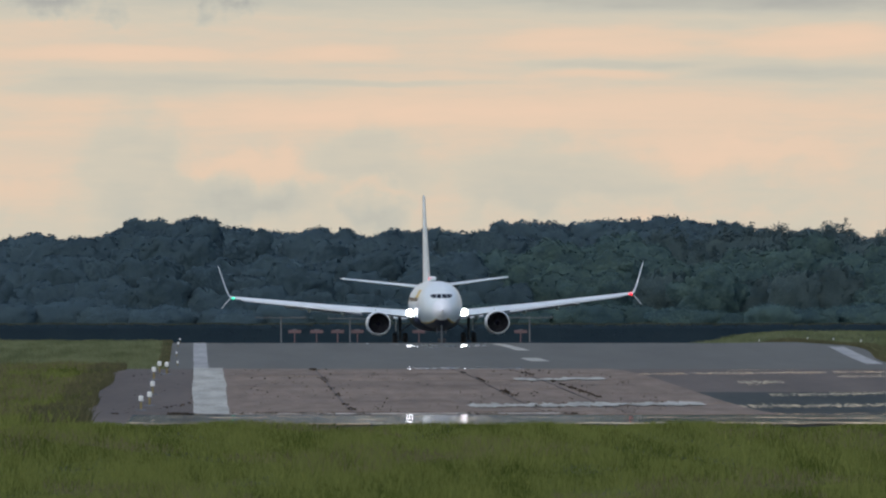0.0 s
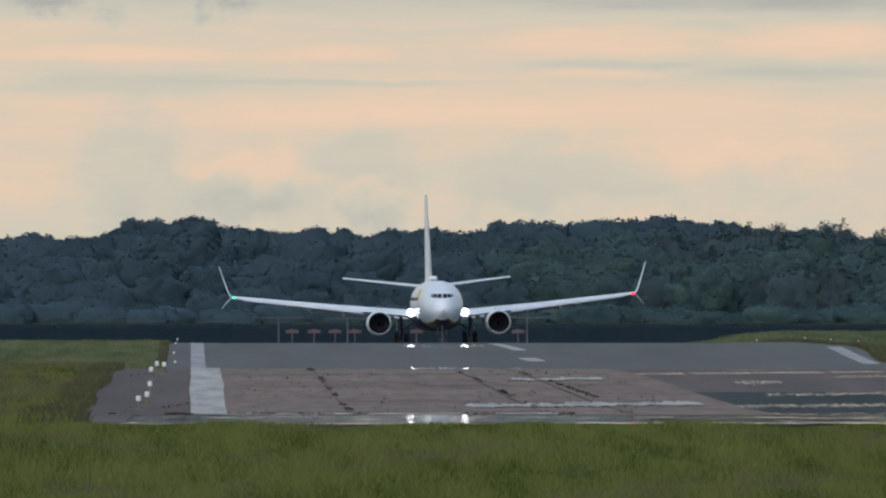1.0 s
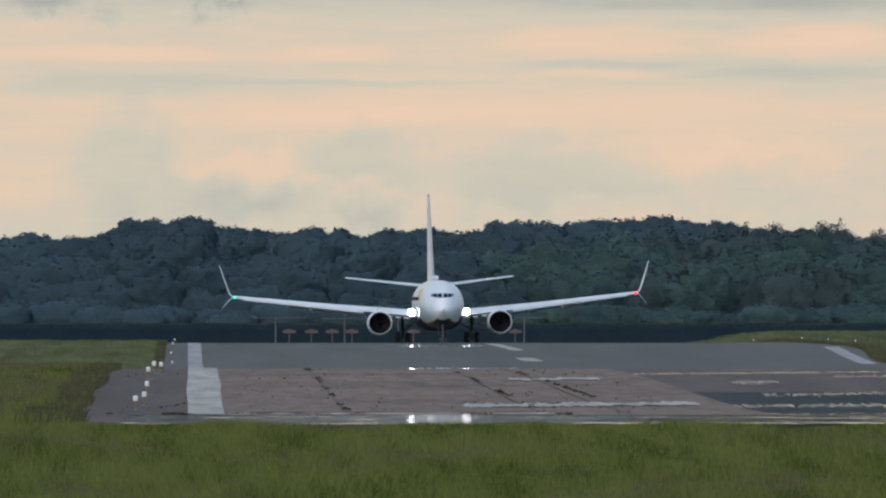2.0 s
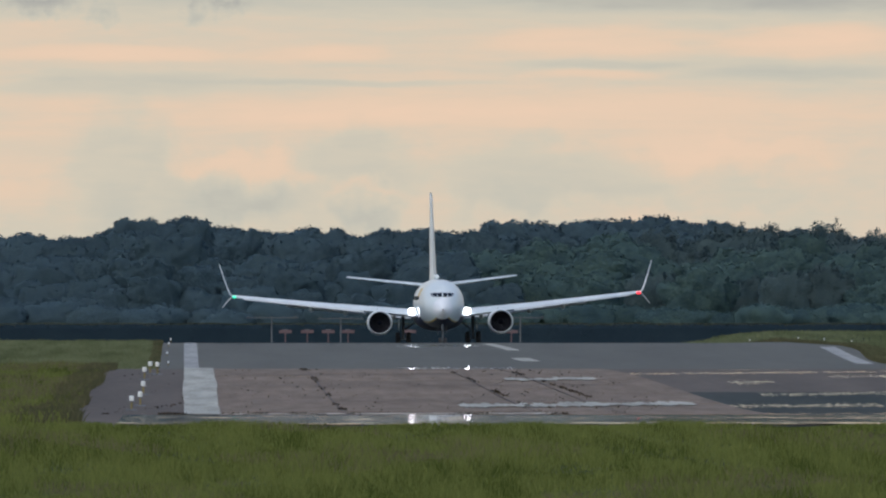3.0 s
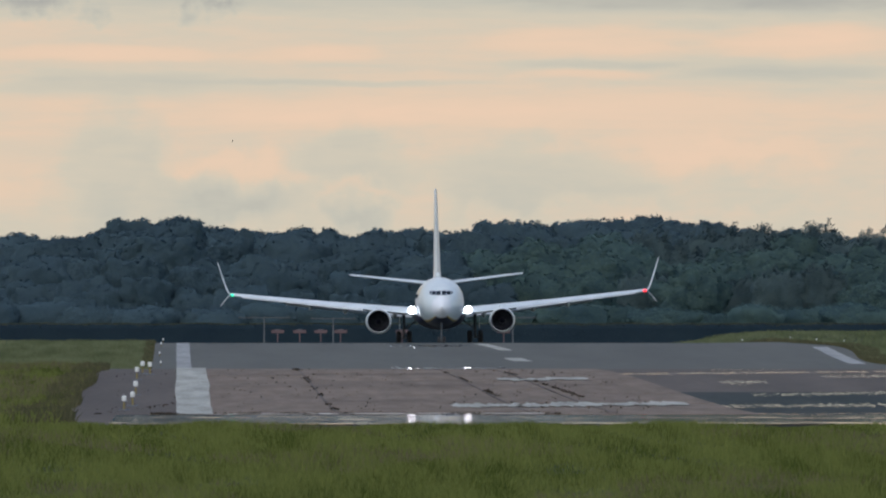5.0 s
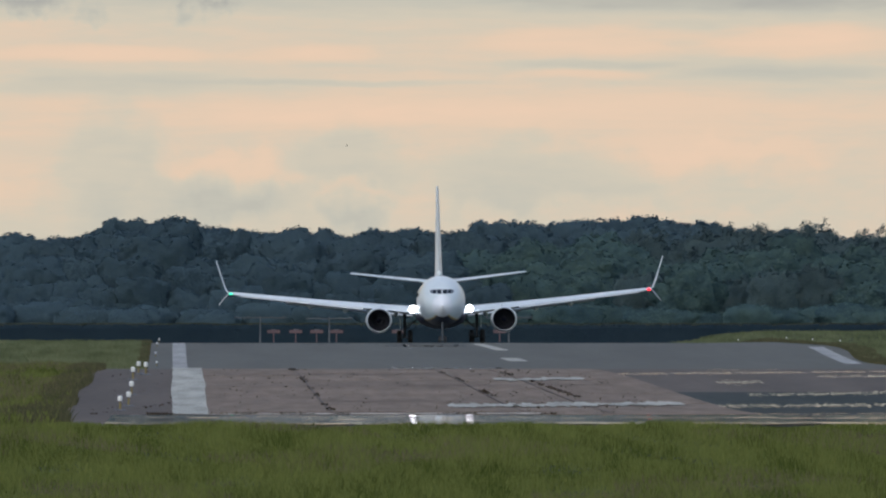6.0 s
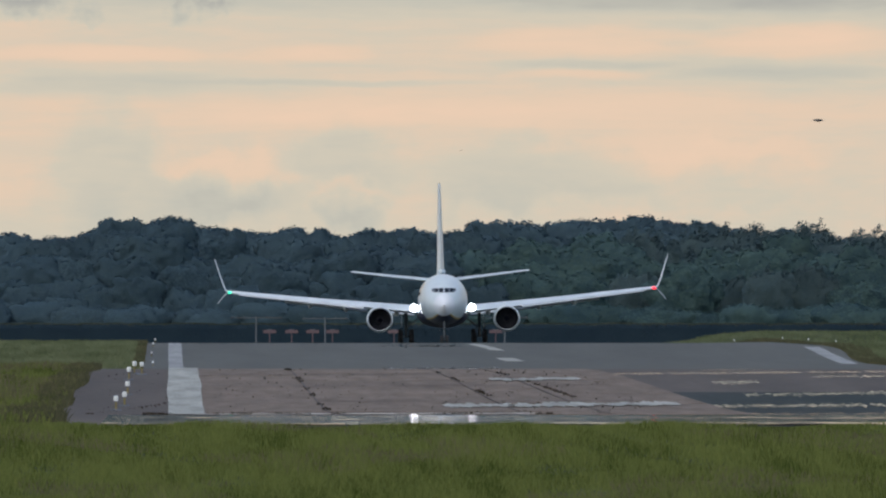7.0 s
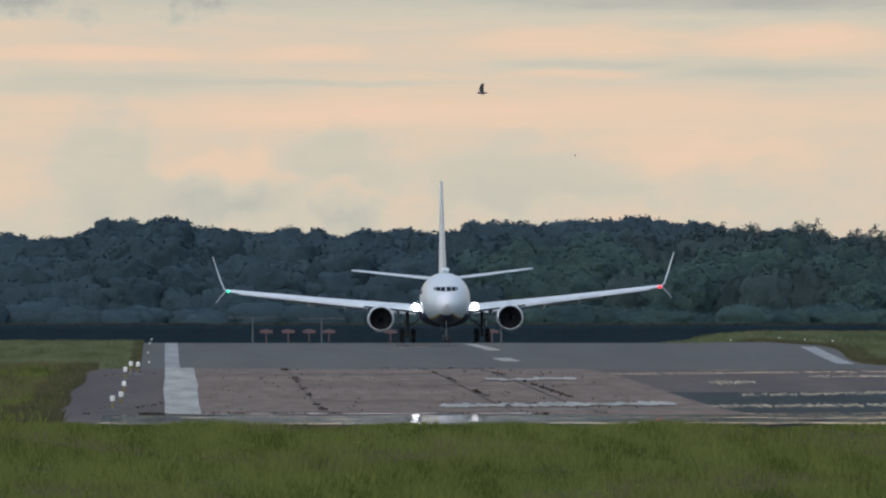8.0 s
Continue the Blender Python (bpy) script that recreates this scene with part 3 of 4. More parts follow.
        part("axle", rod((-0.55, 0, 0.56), (0.55, 0, 0.56), 0.07), GALV, gear, "", True)
        part("side_brace", rod((0, 0, 1.2), (-s * 1.3, 0.1, 2.2), 0.06), GALV, gear, "", True)
        part("drag_brace", rod((0, 0, 1.1), (0, -1.0, 2.3), 0.05), GALV, gear, "", True)
        part("gear_door", box((0.04, 1.0, 1.0), (s * 0.34, 0, 1.75), 0.015), WHITE, gear, "white gear door")
        for x in (s * 2.88 - 0.43, s * 2.88 + 0.43):
            WHEELS.append((wheel(jet, x, 0, 0.56, 0.56, 0.40), x, 0, 0.56, 0.56))
    # fin with its forward fillet and rudder
    def fin_ring(y0, y1, z, t):
        return [(math.sin(math.pi * u) ** 0.8 * t * (1.25 - 0.6 * u), y0 + (y1 - y0) * u, z) for u in np.linspace(0, 1, 9)] + \
               [(-math.sin(math.pi * u) ** 0.8 * t * (1.25 - 0.6 * u), y0 + (y1 - y0) * u, z) for u in np.linspace(0.9, 0.1, 8)]
    part("fin", loft([fin_ring(10.5, 19.0, 4.85, 0.36), fin_ring(13.3, 19.3, 6.2, 0.28), fin_ring(15.2, 20.1, 8.4, 0.23), fin_ring(17.6, 21.0, 11.2, 0.155), fin_ring(18.9, 21.4, 12.62, 0.12), fin_ring(19.4, 21.4, 12.76, 0.05)]), WHITE, jet, "tall white tail fin", True)
    part("rudder", loft([fin_ring(18.8, 20.6, 5.6, 0.10), fin_ring(20.6, 22.1, 12.3, 0.05)]), NAVY, jet, "navy rudder", True)
    # nose gear
    gear = new("nose_gear")
    gear.parent = jet
    gear.matrix_basis = pose(0, -15.4, 0)
    part("strut", rod((0, 0, 0.34), (0, 0, 1.9), 0.07, 0.09), GALV, gear, "grey steel leg", True)
    part("axle", rod((-0.3, 0, 0.34), (0.3, 0, 0.34), 0.045), GALV, gear, "", True)
    part("drag_brace", rod((0, 0, 0.9), (0, 1.1, 1.8), 0.045), GALV, gear, "", True)
    for s in (1, -1):
        part("gear_door", box((0.03, 1.5, 0.5), (s * 0.36, 0.3, 1.32), 0.012), NAVY, gear, "navy gear door")
        WHEELS.append((wheel(jet, s * 0.21, -15.4, 0.345, 0.345, 0.22), s * 0.21, -15.4, 0.345, 0.345))
    # rotating red beacon on the spine, its flash cut short by an added hood
    bea = new("beacon")
    bea.parent = jet
    tagged(bea, "red rotating beacon on the fuselage spine")
    part("beacon_base", rod((0, 0, -0.08), (0, 0, 0.06), 0.16, 0.12, 20), GREY_PAINT, bea, "", True)
    part("beacon_lens", lathe([(0.12, 0.005), (0.10, 0.11), (0.12, 0.165)], 20, at=(0, 0, 0.31)), BEACON_GLOW, bea, "glowing red lens", True)
    # added hood, no real part: blocks the lens unless it faces ahead
    part("beacon_hood", lathe([(-0.44, 0.175), (-0.44, 0.19), (0.16, 0.19), (0.2, 0.14), (0.2, 0.01), (0.17, 0.01), (0.15, 0.175), (-0.44, 0.175)], 20, at=(0, 0, 0.31)), WHITE, bea, "white round hood added to hide the lens between flashes", True)
    return jet, bea


WHEELS, FANS = [], []
airliner, beacon = build_aircraft()
BEACON_AT = (-0.1, -1.5, 5.32)


# ---------------------------------------------------------------- trees, hedge
def build_tree(name, label, seed, tall, wide, leaf_mat, leaf, count, kind="broad", lumps=0.38):
    """Trunk with limbs, and a crown: an uneven leafy mass, lumpy at several scales, with loose leaves all over its outside."""
    rng = np.random.default_rng(seed)
    tree = thing(name, label, "tree", "wood behind the airfield")
    off = Vector((seed * 7.3, seed * 3.1, seed * 1.7))
    core = bmesh.new()
    bmesh.ops.create_icosphere(core, subdivisions=4, radius=1.0)
    sheer = rng.uniform(-0.12, 0.12, 2)
    for vert in core.verts:
        d = vert.co.copy()
        d /= (abs(d.x) ** 3 + abs(d.y) ** 3 + abs(d.z) ** 3) ** (1 / 3)
        p = Vector((d.x * wide * 0.5, d.y * wide * 0.5, d.z * tall * 0.5))
        q = p + off
        k = 0.86 + 0.30 * noise.noise(q * 0.22) + lumps * (abs(noise.noise(q * 0.40)) - 0.2) + 0.30 * (abs(noise.noise(q * 0.95)) - 0.2) + 0.06 * noise.noise(q * 2.4)
        # wider above the middle, as a crown is
        belly = 1.0 + 0.10 * d.z
        vert.co = Vector((p.x * k * belly + sheer[0] * p.z, p.y * k * belly + sheer[1] * p.z, tall * 0.5 + p.z * k))
    top = max(v.co.z for v in core.verts)
    for vert in core.verts:
        vert.co.z = max(0.05, vert.co.z * tall / top * (0.97 if kind == "broad" else 0.88))
    core.normal_update()
    core.faces.ensure_lookup_table()
    heart = np.array((0, 0, tall * 0.36))

    def soft(p, d):
        """Broad shading: each leaf faces outwards from the whole crown more than from its own lump."""
        out = (p - heart) / (wide * 0.5, wide * 0.5, tall * 0.6)
        m = d * 0.18 + out * 0.42 + (0, 0, 0.20) + rng.normal(size=p.shape) * 0.06
        return m / np.linalg.norm(m, axis=1)[:, None]

    vp, vn = np.array([v.co[:] for v in core.verts]), np.array([v.normal[:] for v in core.verts])
    tri = np.array([[v.index for v in f.verts] for f in core.faces])
    area = np.array([f.calc_area() for f in core.faces])
    bm = rod((0, 0, -0.3), (0.1, 0, tall * 0.55), 0.28, 0.14, 8)
    for k in rng.choice(len(vp), 9):
        rod((0.04, 0, tall * rng.uniform(0.15, 0.4)), tuple(vp[k] * 0.8 + heart * 0.2), 0.10, 0.03, 5, bm)
    part("trunk", bm, BARK, tree)
    mass = part("inner_crown", core, leaf_mat, tree, "", True)
    mass.data.normals_split_custom_set_from_vertices(soft(vp, vn).tolist())
    pick = rng.choice(len(tri), count, p=area / area.sum())
    w = rng.dirichlet((1, 1, 1), count)
    p = np.einsum("ij,ijk->ik", w, vp[tri[pick]])
    d = np.einsum("ij,ijk->ik", w, vn[tri[pick]])
    p = p + d * (rng.random(count)[:, None] ** 1.2 * 0.42 - 0.04)
    if kind == "willow":
        # loose upright sprays that lean with the wind
        high = np.flatnonzero(vp[:, 2] > tall * 0.55)
        for k in rng.choice(high, 60):
            u = rng.random(48)[:, None]
            rise = rng.uniform(0.3, 1.5)
            spray = vp[k] + u * np.array((rise * rng.uniform(-0.1, 0.55), 0, rise)) + rng.normal(size=(48, 3)) * (0.26 * (1.15 - u) + 0.03)
            p, d = np.concatenate([p, spray]), np.concatenate([d, np.repeat(vn[k][None], 48, axis=0)])
    k = len(p)
    nrm = d + rng.normal(size=(k, 3)) * 0.34 + (0, 0, 0.15)
    t = np.cross(nrm, rng.normal(size=(k, 3)))
    t /= np.linalg.norm(t, axis=1)[:, None]
    if kind == "willow":
        t += (0.35, 0, 0.7)
        t /= np.linalg.norm(t, axis=1)[:, None]
    b = np.cross(nrm, t)
    b /= np.linalg.norm(b, axis=1)[:, None]
    l = (leaf * (0.6 + 0.8 * rng.random(k)))[:, None]
    w = l * (0.65 if kind == "broad" else 0.32)
    v = np.stack([p - t * l * 0.5, p - b * w * 0.5, p + t * l * 0.6, p + b * w * 0.5], axis=1).reshape(-1, 3)
    crown = raw("crown", v, np.arange(len(v)).reshape(-1, 4), leaf_mat, tree)
    crown.data.polygons.foreach_set("use_smooth", [True] * len(crown.data.polygons))
    crown.data.normals_split_custom_set_from_vertices(np.repeat(soft(p, d), 4, axis=0).tolist())
    return tree


def px_x(px, y):
    """World x at distance y for a bearing counted from the runway stripe."""
    return (px - 342) * y / FOCAL


SKYLINE_X = [-120, 0, 60, 110, 170, 220, 280, 340, 372, 460, 540, 590, 690, 735, 790, 850, 885, 910, 1000, 1050, 1130, 1190, 1228, 1262, 1320, 1380, 1500, 1568, 1720]
SKYLINE_Y = [410, 412, 411, 426, 413, 408, 383, 380, 398, 406, 396, 411, 402, 399, 410, 402, 408, 394, 391, 386, 378, 380, 396, 388, 393, 387, 394, 398, 400]


def sky_top(px, y):
    return EYE_Z + (500 - np.interp(px, SKYLINE_X, SKYLINE_Y)) * y / FOCAL


rng = np.random.default_rng(7)
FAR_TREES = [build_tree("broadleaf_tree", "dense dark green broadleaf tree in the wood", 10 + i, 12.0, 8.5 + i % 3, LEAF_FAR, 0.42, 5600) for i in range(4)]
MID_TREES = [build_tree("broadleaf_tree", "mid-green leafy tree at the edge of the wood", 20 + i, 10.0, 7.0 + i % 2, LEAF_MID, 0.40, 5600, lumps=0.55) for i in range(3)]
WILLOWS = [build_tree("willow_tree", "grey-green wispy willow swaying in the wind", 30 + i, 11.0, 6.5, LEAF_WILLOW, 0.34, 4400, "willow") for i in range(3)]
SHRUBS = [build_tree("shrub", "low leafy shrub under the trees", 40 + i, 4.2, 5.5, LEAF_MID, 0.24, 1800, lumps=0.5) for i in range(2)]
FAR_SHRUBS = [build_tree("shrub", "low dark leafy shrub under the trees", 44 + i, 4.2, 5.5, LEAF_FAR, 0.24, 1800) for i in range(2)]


def plant(kinds, px, y, top, i, spread=1.0):
    src = kinds[i % len(kinds)]
    base = float(land(y))
    tall = {"b": 12.0 if kinds is FAR_TREES else 10.0, "w": 11.0, "s": 4.2}[src.name[0]]
    k = (top - base) / tall
    x = px_x(px, y)
    first = src not in PLANTED
    m = pose(x, y, base, 0, 0, rng.random() * 360 if src.name[0] != "w" else rng.uniform(-25, 25))
    if first:
        PLANTED.add(src)
        ob = src
    else:
        ob = copy_thing(src, m)
    ob.matrix_basis = m
    ob.scale = (k * spread, k * spread, k)
    if src.name[0] == "s":
        tagged(ob, category="shrub")


PLANTED = set()
n = 0
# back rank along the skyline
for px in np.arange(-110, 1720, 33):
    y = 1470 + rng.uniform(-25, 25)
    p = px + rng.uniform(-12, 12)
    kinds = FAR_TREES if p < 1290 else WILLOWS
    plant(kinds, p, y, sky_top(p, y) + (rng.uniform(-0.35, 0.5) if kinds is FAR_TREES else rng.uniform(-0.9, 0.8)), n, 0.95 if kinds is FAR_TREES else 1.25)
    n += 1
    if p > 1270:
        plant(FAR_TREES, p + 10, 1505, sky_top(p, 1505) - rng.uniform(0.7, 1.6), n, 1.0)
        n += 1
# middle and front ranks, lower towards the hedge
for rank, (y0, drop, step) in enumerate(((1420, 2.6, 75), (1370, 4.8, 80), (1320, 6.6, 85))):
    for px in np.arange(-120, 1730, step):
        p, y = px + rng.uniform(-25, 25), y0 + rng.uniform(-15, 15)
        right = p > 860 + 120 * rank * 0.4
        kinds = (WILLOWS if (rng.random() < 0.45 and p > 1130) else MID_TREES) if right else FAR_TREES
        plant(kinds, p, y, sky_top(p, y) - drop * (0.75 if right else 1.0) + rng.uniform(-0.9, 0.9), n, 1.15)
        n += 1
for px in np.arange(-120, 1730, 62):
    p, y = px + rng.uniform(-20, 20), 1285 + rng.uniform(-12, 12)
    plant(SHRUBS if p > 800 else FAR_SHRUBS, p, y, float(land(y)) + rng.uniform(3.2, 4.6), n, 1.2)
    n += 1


def build_hedge():
    rng = np.random.default_rng(3)
    hedge = thing("hedge", "long low clipped dark green boundary hedge", "hedge")
    y0, x0, x1 = 1212.0, px_x(-260, 1215), px_x(1850, 1215)
    base = float(land(y0))
    xs = np.linspace(x0, x1, 220)
    rings = []
    for x in xs:
        t = 2.12 + 0.10 * noise.noise((x * 0.25, 0, 0)) + 0.06 * noise.noise((x * 1.1, 3, 0))
        rings.append([(x, y0 - 0.7, base), (x, y0 - 0.62, base + t * 0.8), (x, y0 - 0.3, base + t), (x, y0 + 0.3, base + t), (x, y0 + 0.62, base + t * 0.8), (x, y0 + 0.7, base)])
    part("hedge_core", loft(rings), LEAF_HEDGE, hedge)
    k = 26000
    p = np.column_stack([rng.uniform(x0, x1, k), np.full(k, y0), rng.random(k)])
    top = np.array([2.12 + 0.10 * noise.noise((x * 0.25, 0, 0)) + 0.06 * noise.noise((x * 1.1, 3, 0)) for x in p[:, 0]])
    ang = rng.random(k) * math.pi
    p[:, 1] -= np.cos(ang) * 0.72
    p[:, 2] = base + np.where(np.abs(np.cos(ang)) > 0.6, rng.random(k) * top, top * (0.85 + 0.18 * np.sin(ang)))
    t, b = rng.normal(size=(k, 3)), rng.normal(size=(k, 3))
    t /= np.linalg.norm(t, axis=1)[:, None]
    b /= np.linalg.norm(b, axis=1)[:, None]
    v = np.stack([p - t * 0.09, p + b * 0.07, p + t * 0.11, p - b * 0.07], axis=1).reshape(-1, 3)
    # uppermost leaves get the paler colour of the lit top
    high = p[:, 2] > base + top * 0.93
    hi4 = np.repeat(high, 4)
    raw("hedge_top", v[hi4], np.arange(int(hi4.sum())).reshape(-1, 4), LEAF_LIT_TOP, hedge)
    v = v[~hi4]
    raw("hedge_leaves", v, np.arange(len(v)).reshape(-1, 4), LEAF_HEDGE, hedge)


build_hedge()


# ---------------------------------------------------------------- grass
def grass_field(name, label, count, x0, x1, y0, y1, tall, width, mat, seed, keep=None, patch=0.0, low=None):
    """Three-pointed bent blades as one object. keep(x, y) leaves out bare ground; patch makes tall and low patches."""
    rng = np.random.default_rng(seed)
    y = rng.uniform(y0, y1, count)
    f0 = x0(y) if callable(x0) else np.full(count, x0)
    f1 = x1(y) if callable(x1) else np.full(count, x1)
    x = f0 + (f1 - f0) * rng.random(count)
    if keep is not None:
        ok = keep(x, y)
        x, y = x[ok], y[ok]
    k = len(x)
    z = height(x, y) - 0.01
    h = tall * (0.45 + 0.75 * rng.random(k))
    if patch:
        h = h * (1 + patch * np.sin(x * 1.7 + 2 * np.sin(y * 0.21)) * np.sin(y * 0.33 + 1.3 * np.sin(x * 0.9)))
    if low:
        h = h * (1 - 0.40 * smooth(low[0], low[1], y))
    a = rng.random(k) * math.pi
    lean = rng.normal(size=(k, 2)) * 0.28 * h[:, None]
    w = width * (0.6 + 0.8 * rng.random(k)) * 0.5
    dx, dy = np.cos(a) * w, np.sin(a) * w
    base, mid = np.column_stack([x, y, z]), np.column_stack([x + lean[:, 0] * 0.4, y + lean[:, 1] * 0.4, z + h * 0.6])
    tip = np.column_stack([x + lean[:, 0], y + lean[:, 1], z + h])
    off = np.column_stack([dx, dy, np.zeros(k)])
    v = np.stack([base - off, base + off, mid + off * 0.8, tip, mid - off * 0.8], axis=1).reshape(-1, 3)
    i = np.arange(k)[:, None] * 5
    faces = np.concatenate([i + [0, 1, 2], i + [0, 2, 4], i + [4, 2, 3]])
    return tagged(raw(name, v, faces, mat), label, "grass", kind="stuff")


def patches(x, y, level):
    """Irregular patches, longer along the view than across."""
    v = np.sin(x * 0.9 + 1.9 * np.sin(y * 0.13)) + np.sin(y * 0.29 + 1.4 * np.sin(x * 0.55)) + 0.7 * np.sin(x * 2.3 + y * 0.61)
    return v > level * 3


grass_field("grass", "green uncut grass before the runway end", 190000, lambda y: -0.0185 * y - 1, lambda y: 0.064 * y + 1, 146, 195.4, 0.17, 0.014, GRASS, 1, patch=0.6, low=(184, 195))
grass_field("dry_grass", "straw-coloured seed heads among the grass", 60000, lambda y: -0.0185 * y - 1, lambda y: 0.064 * y + 1, 146, 195.4, 0.18, 0.013, GRASS_DRY, 2, keep=lambda x, y: patches(x, y, 0.25), patch=0.4, low=(184, 195))
grass_field("grass", "green verge grass beside the overrun", 60000, lambda y: -0.0185 * y - 1, lambda y: left_edge(y) - 0.05, 194, 372, 0.20, 0.03, GRASS, 3, patch=0.4)
grass_field("dry_grass", "dry verge grass beside the overrun", 42000, lambda y: -0.0185 * y - 1, left_edge, 194, 372, 0.23, 0.025, GRASS_DRY, 4, keep=lambda x, y: patches(x, y, -0.25), patch=0.4)
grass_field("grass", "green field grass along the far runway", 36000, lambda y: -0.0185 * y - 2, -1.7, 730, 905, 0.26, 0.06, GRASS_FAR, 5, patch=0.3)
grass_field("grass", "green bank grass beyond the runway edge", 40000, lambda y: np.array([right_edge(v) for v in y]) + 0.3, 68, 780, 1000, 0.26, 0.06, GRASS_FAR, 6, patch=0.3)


VERGE = leafy("withered_verge", (0.060, 0.066, 0.034), (0.120, 0.114, 0.066), 0.9, 0.0)
grass_field("verge_grass", "withered brown growth along the pavement edge", 15000, lambda y: left_edge(y) - 0.8 + 0.1 * np.sin(y * 0.31), lambda y: left_edge(y) + 0.10 + 0.12 * np.sin(y * 0.23), 194, 372, 0.24, 0.03, VERGE, 8, patch=0.4)
grass_field("verge_grass", "withered brown growth along the runway edge", 8000, -2.15, -1.55, 735, 900, 0.24, 0.06, VERGE, 9, patch=0.3)
grass_field("verge_grass", "withered brown growth along the far runway edge", 16000, lambda y: np.array([right_edge(v) for v in y]), lambda y: np.array([right_edge(v) for v in y]) + 1.8, 745, 890, 0.22, 0.06, VERGE, 10, patch=0.3)

# ---------------------------------------------------------------- runway furniture
def build_edge_light():
    ob = thing("runway_edge_light", "white runway light on a yellow stem in the pavement", "runway light", "edge lights along the runway")
    part("base_plate", rod((0, 0, 0), (0, 0, 0.03), 0.15, 0.13, 16), GALV, ob)
    part("stem", rod((0, 0, 0.03), (0, 0, 0.20), 0.028, 0.028, 10), YELLOW, ob, "yellow stem")
    bm = lathe([(-0.068, 0.02), (-0.068, 0.052), (-0.055, 0.060), (0.05, 0.060), (0.064, 0.048), (0.068, 0.01)], 16)
    bmesh.ops.transform(bm, matrix=Matrix.Translation((0, 0, 0.30)) @ pose(0, 0, 0, 90), verts=bm.verts)
    part("lamp_head", bm, LIGHT_WHITE, ob, "white lamp head", True)
    return ob


edge_light = build_edge_light()
LIGHTS = [(-1.30, 298.6), (-1.11, 305), (-1.08, 319), (-1.11, 339), (-0.98, 349.5), (-0.765, 348), (-0.95, 745), (-1.10, 800), (-1.05, 850), (-0.95, 884)]
for i, (x, y) in enumerate(LIGHTS):
    m = pose(x, y, float(land(y)) + 0.035)
    o = edge_light if i == 0 else copy_thing(edge_light, m)
    o.matrix_basis = m
for x, y in ((42.0, 884), (45.5, 882), (47.2, 878), (48.9, 872)):
    tagged(copy_thing(edge_light, pose(x, y, float(height(x, y)))), "small white marker light on the grass bank").scale = (0.7, 0.7, 0.9)


def approach_pole(px, y, tall, arm, label):
    ob = thing("approach_light_mast", label, "light mast", m=pose(px_x(px, y), y, float(land(y))))
    part("mast", rod((0, 0, 0), (0, 0, tall), 0.08, 0.06), GALV, ob, "", True)
    part("crossbar", box((arm * 2.1, 0.09, 0.09), (0, 0, tall), 0.03), GALV, ob)
    for s in np.linspace(-1, 1, 5):
        part("lamp", rod((s * arm * 0.95, -0.06, tall + 0.03), (s * arm * 0.95, -0.05, tall + 0.15), 0.06, 0.05, 10), GALV, ob)
    return ob


approach_pole(498, 1150, 2.75, 2.4, "grey steel approach light mast with a crossbar")
approach_pole(938, 1150, 2.75, 2.2, "grey steel approach light mast with a crossbar")
approach_pole(620, 1190, 2.7, 2.2, "grey steel approach light mast with a crossbar")


def red_bar(px, y):
    ob = thing("approach_light_bar", "dull red light bar on a short post", "light bar", "red bars before the hedge", m=pose(px_x(px, y), y, float(land(y))))
    part("post", rod((0, 0, 0), (0, 0, 1.3), 0.06), RED_PAINT, ob, "", True)
    part("bar", box((1.25, 0.14, 0.30), (0, 0, 1.42), 0.03), RED_PAINT, ob, "dull red bar")
    part("bar_cap", box((0.5, 0.16, 0.08), (0, 0, 1.61), 0.02), GALV, ob, "grey lamp cap")


for px in (522, 561, 598, 633, 742, 922):
    red_bar(px, 1165)

# low white board standing in the grass
for x, y in ((3.0, 193.0), (7.6, 193.2)):
    ob = thing("marker_board", "small white marker board standing in the grass", "marker board", m=pose(x, y, float(land(y)) + 0.0))
    part("board", box((0.17, 0.04, 0.05), (0, 0, 0.10), 0.012), PAINT, ob, "white board")
    for s in (-1, 1):
        part("leg", rod((s * 0.11, 0, -0.05), (s * 0.11, 0, 0.1), 0.015, 0.015, 6), GALV, ob)


# ---------------------------------------------------------------- birds
def build_bird(name, label, size):
    b = thing(name, label, "bird")
    rings = []
    for y, r, z in ((-0.24, 0.005, 0.01), (-0.21, 0.022, 0.01), (-0.17, 0.034, 0.012), (-0.12, 0.036, 0.005), (-0.03, 0.060, 0.0), (0.06, 0.052, 0.0), (0.14, 0.028, 0.005), (0.19, 0.02, 0.008)):
        rings.append([(math.cos(a) * r * size, y * size, (z + math.sin(a) * r) * size) for a in np.linspace(0, 2 * math.pi, 10, endpoint=False)])
    part("body", loft(rings), FEATHER, b, "dark feathered body", True)
    tail = [[(x * size, y * size, z * size) for x, y, z in ((-w, yy, 0.004), (w, yy, 0.004), (w, yy, -0.004), (-w, yy, -0.004))] for yy, w in ((0.16, 0.022), (0.30, 0.07))]
    part("tail", loft(tail), FEATHER, b, "dark tail")
    wings = []
    for s in (1, -1):
        secs = []
        for x, y0, c, t in ((0.0, -0.10, 0.17, 0.018), (0.14, -0.14, 0.17, 0.014), (0.30, -0.10, 0.14, 0.010), (0.43, -0.02, 0.05, 0.005)):
            secs.append([(s * x * size, (y0) * size, 0), (s * x * size, (y0 + c * 0.4) * size, t * size), (s * x * size, (y0 + c) * size, 0.0), (s * x * size, (y0 + c * 0.4) * size, -t * 0.4 * size)])
        wings.append(part("wing", loft(secs), FEATHER, b, "dark pointed wing", True))
    return b, wings


bird, bird_wings = build_bird("bird", "dark bird flapping across the evening sky", 0.85)
